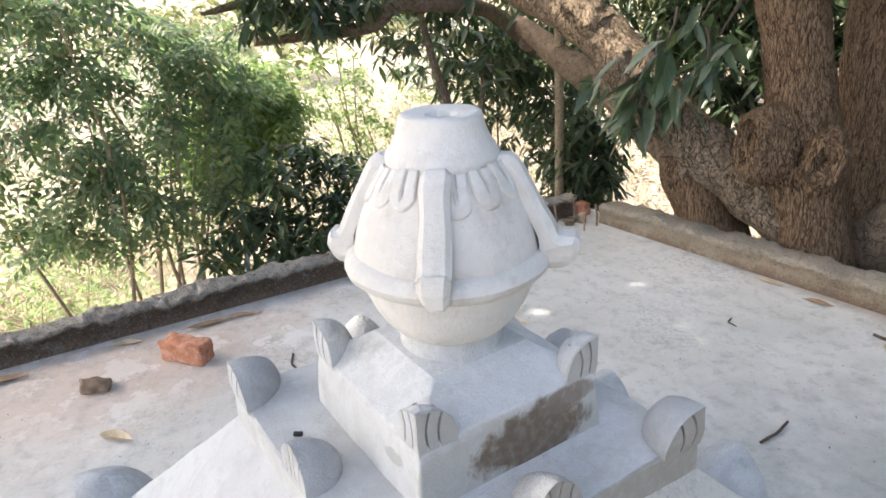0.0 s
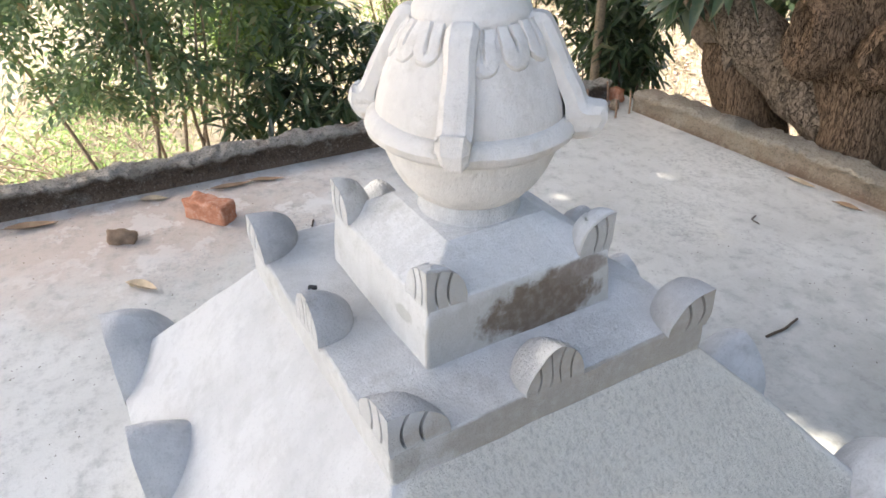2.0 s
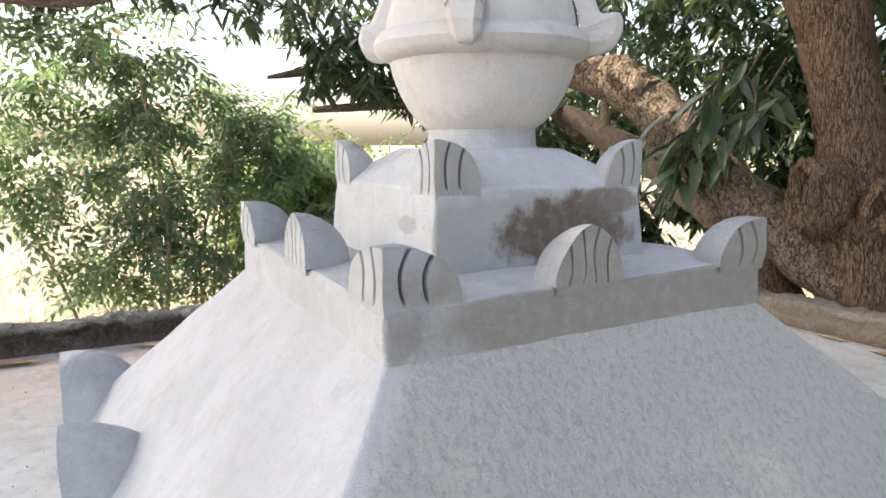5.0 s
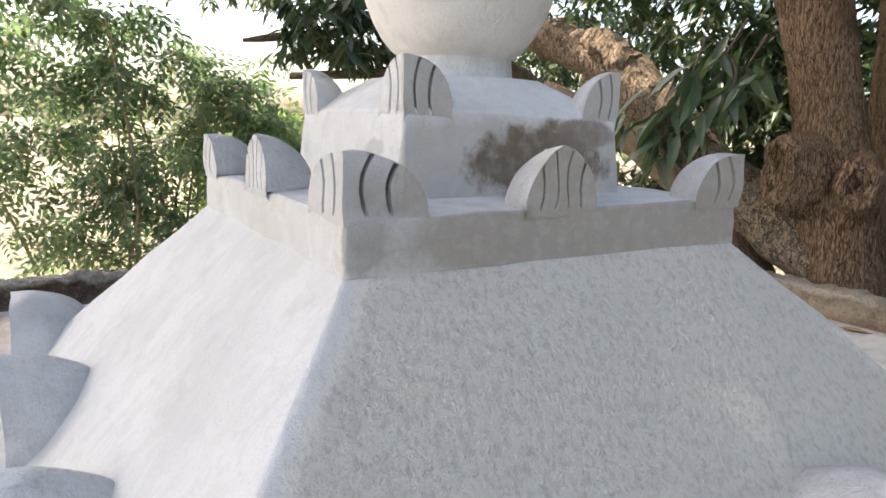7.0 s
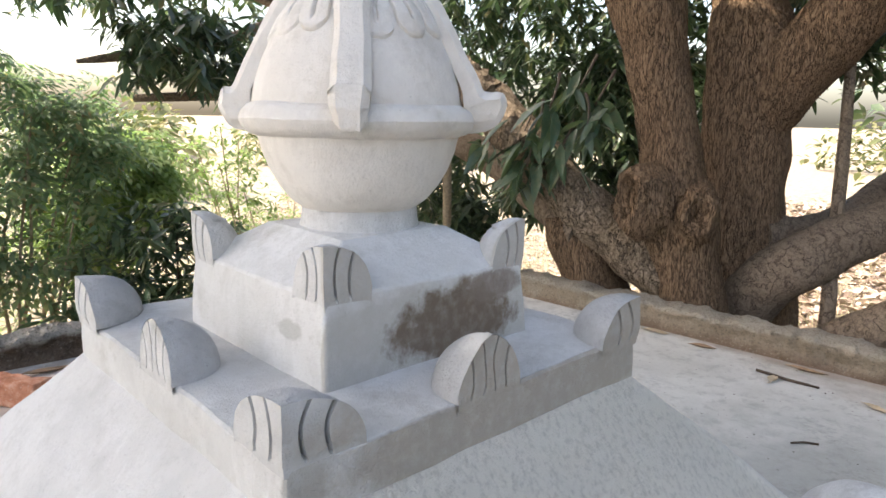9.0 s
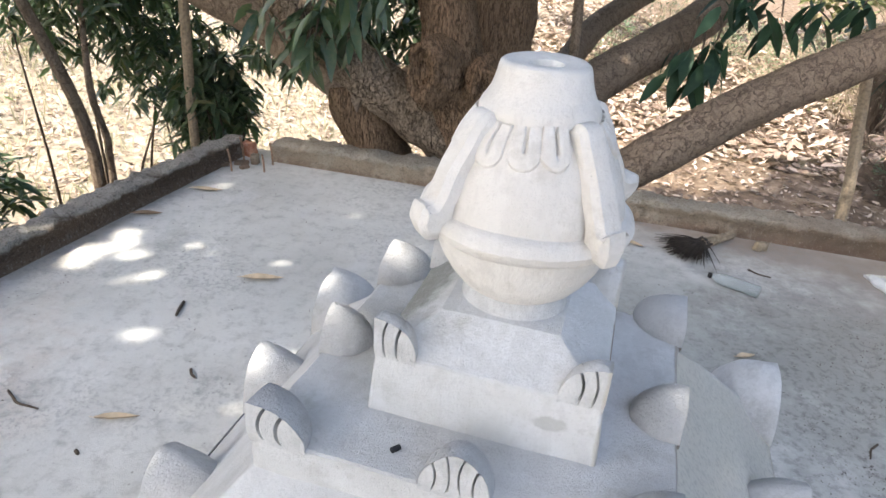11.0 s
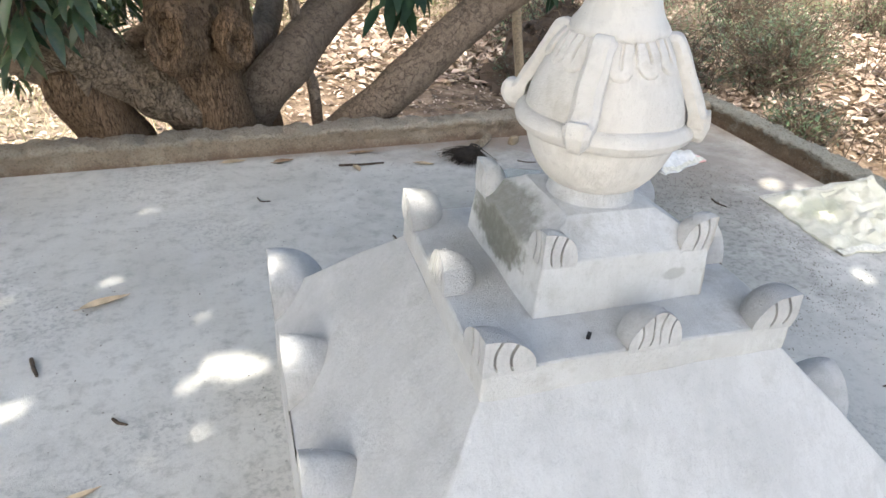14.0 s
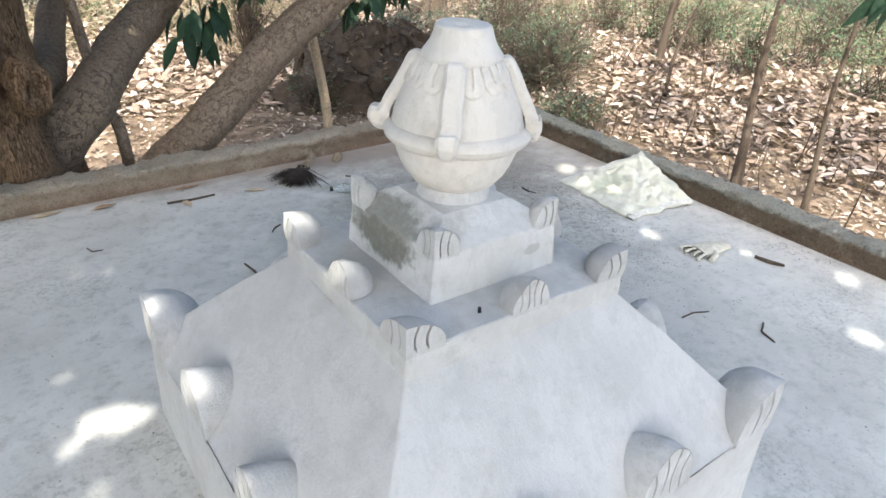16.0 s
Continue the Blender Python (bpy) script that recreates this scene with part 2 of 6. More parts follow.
    first = bump(nt, b, noise_tex(nt, 180.0, 4.0, 0.7), 0.002)
    bump(nt, b, mid, 0.006, 0.7, first)
    return m


def parapet_cement(name, top, face, low, blots=()):
    m, nt, b = material(name, 0.92, 0.2)
    geo = nt.nodes.new("ShaderNodeNewGeometry")
    sep = nt.nodes.new("ShaderNodeSeparateXYZ")
    nt.links.new(geo.outputs["Position"], sep.inputs[0])
    n1, n2 = noise_tex(nt, 5.0, 6.0, 0.68), noise_tex(nt, 28.0, 5.0, 0.7)
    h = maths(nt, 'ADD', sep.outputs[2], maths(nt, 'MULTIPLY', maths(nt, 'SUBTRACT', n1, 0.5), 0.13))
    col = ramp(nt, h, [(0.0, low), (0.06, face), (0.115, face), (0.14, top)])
    patch = ramp(nt, n1, [(0.56, (0, 0, 0)), (0.64, (0.75, 0.75, 0.75))])
    col = mix(nt, patch, col, tuple(0.5 * (a + c) for a, c in zip(top, face)))
    col = mix(nt, ramp(nt, n2, [(0.56, (0, 0, 0)), (0.74, (0.8, 0.8, 0.8))]), col, tuple(0.35 * c for c in face))
    for centre, radii, colour, k in blots:
        col = mix(nt, maths(nt, 'MULTIPLY', blot(nt, centre, radii, 0.5, 6.0, 0.4), k), col, colour)
    nt.links.new(col, b.inputs["Base Color"])
    n3 = noise_tex(nt, 75.0, 6.0, 0.75)
    spots = mix(nt, ramp(nt, n3, [(0.52, (0, 0, 0)), (0.62, (0.7, 0.7, 0.7))]), col, tuple(0.45 * c for c in face))
    spots = mix(nt, ramp(nt, n3, [(0.34, (0.6, 0.6, 0.6)), (0.42, (0, 0, 0))]), spots, tuple(min(1.0, 1.25 * c) for c in top))
    nt.links.new(spots, b.inputs["Base Color"])
    first = bump(nt, b, n2, 0.025)
    second = bump(nt, b, n3, 0.012, 1.0, first)
    bump(nt, b, noise_tex(nt, 220.0, 4.0, 0.7), 0.004, 1.0, second)
    return m


FLOOR = floor_screed()
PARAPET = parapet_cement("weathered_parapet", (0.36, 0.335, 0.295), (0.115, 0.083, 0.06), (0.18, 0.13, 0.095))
# the north parapet has a darker brown blot towards its east end
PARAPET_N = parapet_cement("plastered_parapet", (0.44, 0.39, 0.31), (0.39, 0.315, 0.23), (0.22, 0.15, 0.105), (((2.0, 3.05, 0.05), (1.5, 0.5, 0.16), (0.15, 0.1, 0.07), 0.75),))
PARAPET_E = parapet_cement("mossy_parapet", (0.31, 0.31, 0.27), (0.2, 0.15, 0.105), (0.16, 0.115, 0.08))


def earth():
    m, nt, b = material("dry_earth", 0.97, 0.1)
    sep = nt.nodes.new("ShaderNodeSeparateXYZ")
    nt.links.new(position(nt), sep.inputs[0])
    n1, n2, n3 = noise_tex(nt, 0.35, 6.0, 0.65), noise_tex(nt, 3.0, 6.0, 0.7), noise_tex(nt, 16.0, 4.0, 0.7)
    soil = ramp(nt, n2, [(0.3, (0.07, 0.05, 0.034)), (0.5, (0.17, 0.125, 0.088)), (0.7, (0.34, 0.27, 0.2))])
    grass = ramp(nt, n2, [(0.3, (0.15, 0.135, 0.09)), (0.5, (0.3, 0.255, 0.19)), (0.7, (0.44, 0.375, 0.3))])
    west = ramp(nt, maths(nt, 'ADD', maths(nt, 'MULTIPLY', sep.outputs[0], -0.1), maths(nt, 'MULTIPLY', n1, 0.6)), [(0.5, (0, 0, 0)), (0.8, (1, 1, 1))])
    col = mix(nt, west, soil, grass)
    col = mix(nt, ramp(nt, n3, [(0.55, (0, 0, 0)), (0.7, (0.6, 0.6, 0.6))]), col, (0.14, 0.1, 0.06))
    nt.links.new(col, b.inputs["Base Color"])
    bump(nt, b, n3, 0.05)
    return m


GROUND = earth()


def bark(name, dark, light, scale, tall, depth, gap=0.5):
    """Bark with winding fissures, drawn out upwards by 1 / tall."""
    m, nt, b = material(name, 0.93, 0.15)
    mp = nt.nodes.new("ShaderNodeMapping")
    mp.inputs["Scale"].default_value = (1.0, 1.0, tall)
    nt.links.new(position(nt), mp.inputs[0])
    at = mp.outputs[0]
    wide, thin = noise_tex(nt, scale, 3.0, 0.6, at), noise_tex(nt, scale * 2.6, 3.0, 0.6, at)
    crack = ramp(nt, maths(nt, 'ABSOLUTE', maths(nt, 'SUBTRACT', wide, 0.5)), [(0.0, (0, 0, 0)), (0.035, (1, 1, 1))])
    hair = ramp(nt, maths(nt, 'ABSOLUTE', maths(nt, 'SUBTRACT', thin, 0.5)), [(0.0, (0.3, 0.3, 0.3)), (0.06, (1, 1, 1))])
    fine = noise_tex(nt, 150.0, 5.0, 0.7, at)
    tone = noise_tex(nt, 6.0, 5.0, 0.65)
    col = ramp(nt, fine, [(0.28, dark), (0.7, light)])
    col = mix(nt, ramp(nt, tone, [(0.42, (0, 0, 0)), (0.68, (0.55, 0.55, 0.55))]), col, tuple(0.4 * p + 0.6 * q for p, q in zip(dark, light)))
    col = mix(nt, maths(nt, 'MULTIPLY', crack, hair), tuple(gap * c for c in dark), col)
    nt.links.new(col, b.inputs["Base Color"])
    first = bump(nt, b, crack, depth)
    second = bump(nt, b, hair, depth * 0.5, 1.0, first)
    third = bump(nt, b, tone, depth * 2.0, 1.0, second)
    bump(nt, b, fine, depth * 0.4, 1.0, third)
    return m


BARK = bark("ridged_mango_bark", (0.125, 0.08, 0.05), (0.3, 0.202, 0.125), 34.0, 0.17, 0.014, 0.6)
# torn bark, with the sun on the limb put in as a paler colour
TORN = bark("torn_sunlit_bark", (0.16, 0.118, 0.082), (0.38, 0.295, 0.21), 14.0, 0.6, 0.02, 0.75)
LIMB = bark("smooth_limb_bark", (0.14, 0.105, 0.077), (0.29, 0.225, 0.165), 13.0, 0.9, 0.006, 0.85)
TWIG = simple("pale_twig", (0.3, 0.24, 0.17), 0.9, 0.3, 40, 0.002)
DARK_TWIG = simple("dark_twig", (0.075, 0.057, 0.042), 0.9, 0.3, 40, 0.002)


def foliage(name, stops, glow, rough=0.45, spec=0.4):
    """Leaves that differ one by one and let some light through."""
    m, nt, b = material(name, rough, spec)
    rnd = nt.nodes.new("ShaderNodeNewGeometry").outputs["Random Per Island"]
    col = ramp(nt, rnd, stops)
    vein = noise_tex(nt, 30.0, 3.0)
    col = mix(nt, ramp(nt, vein, [(0.45, (0, 0, 0)), (0.75, (0.35, 0.35, 0.35))]), col, stops[-1][1])
    nt.links.new(col, b.inputs["Base Color"])
    tr = nt.nodes.new("ShaderNodeBsdfTranslucent")
    gl = nt.nodes.new("ShaderNodeMix")
    gl.data_type, gl.blend_type = 'RGBA', 'MULTIPLY'
    gl.inputs[0].default_value = 1.0
    nt.links.new(col, gl.inputs[6])
    gl.inputs[7].default_value = (1.1, 1.3, 0.85, 1)
    nt.links.new(gl.outputs[2], tr.inputs["Color"])
    ms = nt.nodes.new("ShaderNodeMixShader")
    ms.inputs[0].default_value = glow
    nt.links.new(b.outputs[0], ms.inputs[1])
    nt.links.new(tr.outputs[0], ms.inputs[2])
    nt.links.new(ms.outputs[0], nt.nodes["Material Output"].inputs[0])
    return m


MANGO = foliage("mango_leaves", [(0.0, (0.035, 0.068, 0.04)), (0.6, (0.06, 0.1, 0.055)), (0.93, (0.09, 0.135, 0.065)), (1.0, (0.17, 0.15, 0.08))], 0.3, 0.36, 0.55)
NEEM = foliage("neem_leaflets", [(0.0, (0.085, 0.15, 0.095)), (0.6, (0.16, 0.235, 0.15)), (0.92, (0.24, 0.31, 0.2)), (1.0, (0.33, 0.23, 0.15))], 0.5)
FRESH = foliage("fresh_green_leaves", [(0.0, (0.15, 0.23, 0.08)), (1.0, (0.28, 0.35, 0.15))], 0.45)
PALE = foliage("sunburnt_shrub_leaves", [(0.0, (0.09, 0.11, 0.05)), (0.7, (0.16, 0.175, 0.085)), (1.0, (0.27, 0.225, 0.135))], 0.3, 0.7, 0.2)
DRY = foliage("fallen_leaves", [(0.0, (0.085, 0.058, 0.043)), (0.35, (0.19, 0.135, 0.1)), (0.7, (0.39, 0.3, 0.24)), (1.0, (0.62, 0.53, 0.455))], 0.1, 0.75, 0.2)
GRASS = foliage("dry_grass", [(0.0, (0.2, 0.19, 0.12)), (0.5, (0.38, 0.335, 0.235)), (1.0, (0.52, 0.45, 0.355))], 0.3, 0.8, 0.1)
# a darker copy of the mango leaf colour, with the shade painted in
SHADE_LEAF = foliage("shade_toned_leaves", [(0.0, (0.012, 0.03, 0.018)), (0.7, (0.022, 0.05, 0.03)), (1.0, (0.04, 0.085, 0.045))], 0.1, 0.6, 0.25)

# ---- building helpers ----
def mesh_object(name, verts, faces, mat, parent=None, label="", smooth=True, matrix=None, crease=34):
    me = bpy.data.meshes.new(name)
    me.from_pydata([tuple(v) for v in verts], [], faces)
    me.validate()
    me.materials.append(mat)
    if smooth:
        me.shade_smooth()
        me.set_sharp_from_angle(angle=radians(crease))
    ob = new(name, me)
    if parent is not None:
        ob.parent = parent
    if matrix is not None:
        ob.matrix_basis = matrix
    if label:
        ob["label"] = label
    return ob


def part(name, bm, mat, parent, label="", smooth=False):
    me = bpy.data.meshes.new(name)
    bm.normal_update()
    bm.to_mesh(me)
    bm.free()
    me.materials.append(mat)
    if smooth:
        me.shade_smooth()
    ob = new(name, me)
    if parent is not None:
        ob.parent = parent
    if label:
        ob["label"] = label
    return ob


def thing(name, label, category, at=(0, 0, 0), turn=0.0, group="", kind=""):
    ob = new(name)
    ob.empty_display_size = 0.05
    ob.matrix_basis = pose(*at, 0, 0, turn)
    return tagged(ob, label, category, group, kind)


def wob(p, scale, amp, seed=0.0):
    """Hand-worked unevenness: a small shift by smooth noise."""
    q = Vector(p) * scale + Vector((seed, seed * 1.7, -seed))
    return Vector(p) + amp * Vector((noise.noise(q), noise.noise(q + Vector((31, 7, 5))), noise.noise(q + Vector((-11, 23, 41)))))


def grid_faces(rows, cols, closed=False):
    out = []
    for i in range(rows - 1):
        for j in range(cols if closed else cols - 1):
            k = (j + 1) % cols
            out.append((i * cols + j, i * cols + k, (i + 1) * cols + k, (i + 1) * cols + j))
    return out


def square_ring(half, z, per_side=14, r=0.006):
    """Points round a square with slightly rounded corners."""
    out = []
    for q in range(4):
        a = q * math.pi / 2
        c, s = math.cos(a), math.sin(a)
        side = [(half, -half + r + (2 * half - 2 * r) * i / per_side) for i in range(per_side + 1)]
        side += [(half - r + r * math.cos(b), half - r + r * math.sin(b)) for b in (math.pi / 6, math.pi / 3)]
        out += [(c * x - s * y, s * x + c * y, z) for x, y in side]
    return out


def square_stack(profile, amp=0.002, seed=0.0, per_side=14, r=0.006, cap=True, freq=7.0):
    """A square body from rings of (half size, height)."""
    verts, n = [], 0
    for half, z in profile:
        ring = square_ring(half, z, per_side, min(r, half * 0.4))
        n = len(ring)
        verts += [wob(p, freq, amp, seed) for p in ring]
    faces = grid_faces(len(profile), n, True)
    if cap:
        faces.append(tuple(range((len(profile) - 1) * n, len(profile) * n)))
    return verts, faces


def lathe(profile, seg=64, amp=0.0015, seed=0.0, freq=9.0):
    verts = []
    for r, z in profile:
        verts += [wob((r * math.cos(2 * math.pi * i / seg), r * math.sin(2 * math.pi * i / seg), z), freq, amp, seed) for i in range(seg)]
    return verts, grid_faces(len(profile), seg, True)


def smooth_line(points, n):
    """A Catmull-Rom line through points of any size, in n steps a span."""
    pts = [np.array(p, float) for p in points]
    pts = [2 * pts[0] - pts[1], *pts, 2 * pts[-1] - pts[-2]]
    out = []
    for i in range(1, len(pts) - 2):
        for k in range(n):
            t = k / n
            a, b, c, d = pts[i - 1:i + 3]
            out.append(0.5 * (2 * b + (c - a) * t + (2 * a - 5 * b + 4 * c - d) * t * t + (3 * b - a - 3 * c + d) * t ** 3))
    out.append(pts[-2])
    return out


def tube(points, seg=10, steps=4, lump=0.0, freq=6.0, seed=0.0, cap=True):
    """A tapered limb through points (x, y, z, radius)."""
    line = smooth_line(points, steps) if steps > 1 else [np.array(p, float) for p in points]
    verts, side = [], None
    for i, p in enumerate(line):
        a, b = line[max(i - 1, 0)], line[min(i + 1, len(line) - 1)]
        ahead = Vector(b[:3] - a[:3]).normalized()
        if side is None:
            side = ahead.orthogonal().normalized()
        side = (side - ahead * side.dot(ahead)).normalized()
        up = ahead.cross(side)
        for k in range(seg):
            t = 2 * math.pi * k / seg
            d = math.cos(t) * side + math.sin(t) * up
            c = Vector(p[:3])
            r = p[3]
            if lump:
                r *= 1 + lump * noise.noise((c + d * p[3]) * freq + Vector((seed, 0, seed)))
            verts.append(c + d * r)
    faces = grid_faces(len(line), seg, True)
    if cap:
        faces += [tuple(range(seg - 1, -1, -1)), tuple(range((len(line) - 1) * seg, len(line) * seg))]
    return verts, faces


def join(pieces):
    verts, faces = [], []
    for v, f in pieces:
        k = len(verts)
        verts += list(v)
        faces += [tuple(i + k for i in g) for g in f]
    return verts, faces

# ---- setting ----
X0, X1, Y0, Y1 = -2.66, 2.95, -4.2, 2.98      # inner faces of the parapet
PW, PH = 0.2, 0.15


def parapet(name, a, b, outward, mat, PW=PW):
    """A low rough kerb from a to b; outward is the way of its thickness."""
    a, b, o = Vector(a), Vector(b), Vector(outward)
    n = max(8, int((b - a).length / 0.02))
    prof = [(0.0, 0.0), (0.008, PH * 0.2), (0.016, PH * 0.4), (0.01, PH * 0.58), (0.002, PH * 0.7), (-0.006, PH * 0.8), (-0.008, PH * 0.93), (0.0, PH), (0.03, PH + 0.004), (PW * 0.4, PH + 0.008), (PW * 0.75, PH), (PW, PH * 0.93), (PW + 0.005, PH * 0.5), (PW + 0.01, -0.3)]
    verts = []
    for i in range(n + 1):
        c = a.lerp(b, i / n)
        for d, z in prof:
            p = c + o * d + Vector((0, 0, z))
            if z > 0:
                p = wob(p, 5.0, 0.02, 3.0)
                p = wob(p, 16.0, 0.022, 9.0)
                p = wob(p, 44.0, 0.013, 5.0)
            verts.append(p)
    k = len(prof)
    faces = grid_faces(n + 1, k) + [tuple(range(k))[::-1], tuple(range(n * k, (n + 1) * k))]
    return tagged(mesh_object(name, verts, faces, mat), "low rough cement parapet with a broken lime-washed edge", "parapet", kind="structure")


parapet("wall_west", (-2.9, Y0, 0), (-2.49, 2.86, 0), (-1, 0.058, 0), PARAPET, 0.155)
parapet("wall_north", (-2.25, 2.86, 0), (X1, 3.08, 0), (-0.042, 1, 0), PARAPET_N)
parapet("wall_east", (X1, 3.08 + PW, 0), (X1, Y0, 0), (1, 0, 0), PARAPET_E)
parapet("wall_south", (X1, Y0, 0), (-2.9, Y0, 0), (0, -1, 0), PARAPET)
v = [(-3.05, Y0 - PW, 0), (X1 + PW, Y0 - PW, 0), (X1 + PW, 3.27, 0), (-2.63, 3.05, 0)]
tagged(mesh_object("floor", v, [(0, 1, 2, 3)], FLOOR), "pale grey cement screed of a flat roof, stained", "floor", kind="structure")
GZ = -2.7
ticks = [0.7 * k for k in range(-30, 31)]
far = [21.0 * 1.45 ** k for k in range(1, 10)]
ticks = [-t for t in reversed(far)] + ticks + far


def ground_z(x, y):
    d = math.hypot(x, y)
    return GZ + 0.35 * noise.noise(Vector((x * 0.11, y * 0.11, 0.3))) * min(1.0, max(0.0, (d - 4) / 8)) + 0.06 * noise.noise(Vector((x * 0.6, y * 0.6, 5.0)))


v = [(x, y, ground_z(x, y)) for y in ticks for x in ticks]
tagged(mesh_object("ground", v, grid_faces(len(ticks), len(ticks)), GROUND), "dry earth and sunlit grass below the roof, strewn with fallen leaves", "ground", kind="structure")
v, f = [], []
for x, y in ((-3.05, Y0 - PW), (X1 + PW, Y0 - PW), (X1 + PW, 3.27), (-2.63, 3.05)):
    v += [(x, y, GZ - 0.3), (x, y, -0.02)]
f = [(0, 2, 3, 1), (2, 4, 5, 3), (4, 6, 7, 5), (6, 0, 1, 7)]
tagged(mesh_object("building_wall", v, f, PARAPET, smooth=False), "plain cement walls of the building under the roof", "wall", kind="structure")

# ---- the spire ----
Z = 0.861                                     # top of the ledge
spire = thing("temple_spire", "hand-plastered white cement temple spire with pot finial on a flat roof", "temple spire")
EAVE = 0.768


def settle(p, part=1.0):
    """The ledge is not quite square: shift a point of it by how its four corners lie."""
    u, w = [(max(-1.0, min(1.0, c / 0.38)) + 1) / 2 for c in (p[0], p[1])]
    dx = (1 - w) * (-0.025 * (1 - u) - 0.008 * u) + w * (-0.008 * (1 - u) + 0.009 * u)
    dy = (1 - w) * 0.002 + w * (-0.035 * (1 - u) - 0.024 * u)
    return Vector(p) + part * Vector((dx, dy, 0))


v, f = square_stack([(EAVE + 0.004, 0.0), (EAVE, 0.12), (EAVE, 0.25), (EAVE, Z - 0.49)], 0.005, 1.0, 20, 0.01, False, 4.0)
mesh_object("base_wall", v, f, ROOF_PLASTER, spire, "vertical cement-rendered drum wall", crease=12)
ROOF_LINE = [(EAVE, -0.492), (0.72, -0.452), (0.66, -0.385), (0.6, -0.318), (0.54, -0.25), (0.49, -0.192), (0.44, -0.142), (0.402, -0.1), (0.379, -0.074), (0.365, -0.07), (0.36, -0.055)]
v, f = square_stack([(h, Z + z) for h, z in ROOF_LINE], 0.006, 2.0, 28, 0.008, True, 4.0)
v = [settle(p, max(0.0, min(1.0, (p[2] - Z + 0.49) / 0.42)) ** 1.5) for p in v]
roof = mesh_object("roof", v, f, ROOF_PLASTER, spire, "white sloping pyramid roof, slightly hollowed", crease=9.5)
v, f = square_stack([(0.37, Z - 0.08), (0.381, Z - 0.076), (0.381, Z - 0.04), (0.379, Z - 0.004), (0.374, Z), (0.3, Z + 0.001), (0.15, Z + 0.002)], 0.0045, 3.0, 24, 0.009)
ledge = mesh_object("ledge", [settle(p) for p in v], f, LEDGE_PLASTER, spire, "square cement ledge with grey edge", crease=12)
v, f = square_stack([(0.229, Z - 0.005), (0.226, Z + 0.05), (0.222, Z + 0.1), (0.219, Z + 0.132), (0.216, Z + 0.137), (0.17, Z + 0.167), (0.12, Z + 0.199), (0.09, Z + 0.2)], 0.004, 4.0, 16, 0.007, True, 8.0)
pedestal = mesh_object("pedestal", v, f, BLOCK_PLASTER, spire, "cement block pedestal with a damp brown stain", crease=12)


def arch(c, power):
    """The outline of a leaf: a round arch, drawn up a little to a point in the middle where power is low."""
    point = 0.08 * max(0.0, 2.3 - power) / 0.2
    return max(0.0, 1 - abs(c) ** power) ** 0.5 * (1 - point * min(1.0, abs(c) * 1.6)) / (1 - 0.35 * point)


def carved_face(a, h, low, grooves, mirror, power):
    """A flat leaf face in the plane y = 0 from x = 0 to a (or -a to a), cut by bowed grooves at the places given."""
    cols = {round(-1 + 0.05 * k, 3): 0.0 for k in range(41) if mirror or k >= 20}
    cols.update({1.0 - d: 0.0 for d in (0.005, 0.015, 0.03)})
    if mirror:
        cols.update({-1.0 + d: 0.0 for d in (0.005, 0.015, 0.03)})
    for g in grooves:
        for c in [c for c in cols if abs(c - g) < 0.06]:
            del cols[c]
        cols.update({g - 0.03: 0.0, g - 0.011: 1.0, g + 0.011: 1.0, g + 0.03: 0.0})
    rows, verts = 16, []
    for i in range(rows + 1):
        s = i / rows
        bow = 0.13 * (2 * s - 1.0) ** 2 - 0.13
        for c in sorted(cols):
            w = low + s * (h * arch(c, power) - low)
            lean = max(-1.0, min(1.0, c / 0.2)) * (1 - abs(c) ** 5)
            cut = cols[c] * 0.42 * min(a, 0.085) * max(0.0, min(1.0, (s - 0.16) * 7))
            verts.append((a * (c + bow * lean), cut - 0.003 * min(1.0, s * 3), w))
    return verts, grid_faces(rows + 1, len(cols))


def corner_leaf(a, h, low, power=2.4):
    """A leaf horn at a corner: two carved faces along +x and +y, and a rounded back."""
    pieces = []
    va, fa = carved_face(a, h, low, [0.32, 0.62], False, power)
    va = [(x - (0.003 * min(1.0, max(0.0, z - low) / (h - low) * 3) if x < 0.002 else 0.0), y, z) for x, y, z in va]
    pieces.append((va, fa))
    pieces.append(([(y, x, z) for x, y, z in va], [tuple(reversed(g)) for g in fa]))
    n, m, verts = 14, 20, []
    for i in range(n + 1):
        t = math.pi / 2 * i / n
        for k in range(m + 1):
            c = math.sin(math.pi / 2 * k / m)
            swell = 1 + 0.07 * math.sin(2 * t) * math.sin(math.pi * c)
            p = Vector((a * c * math.cos(t), a * c * math.sin(t), h * arch(c, power) * swell))
            verts.append(p + Vector((-0.003 if i == n or k == 0 else 0.0, -0.003 if i == 0 or k == 0 else 0.0, 0)))
    pieces.append((verts, [tuple(reversed(g)) for g in grid_faces(n + 1, m + 1)]))
    v, f = join(pieces)
    return [wob(p, 16, 0.0035, a * 50) if p[2] > 0.004 else p for p in v], f, 2 * len(fa)


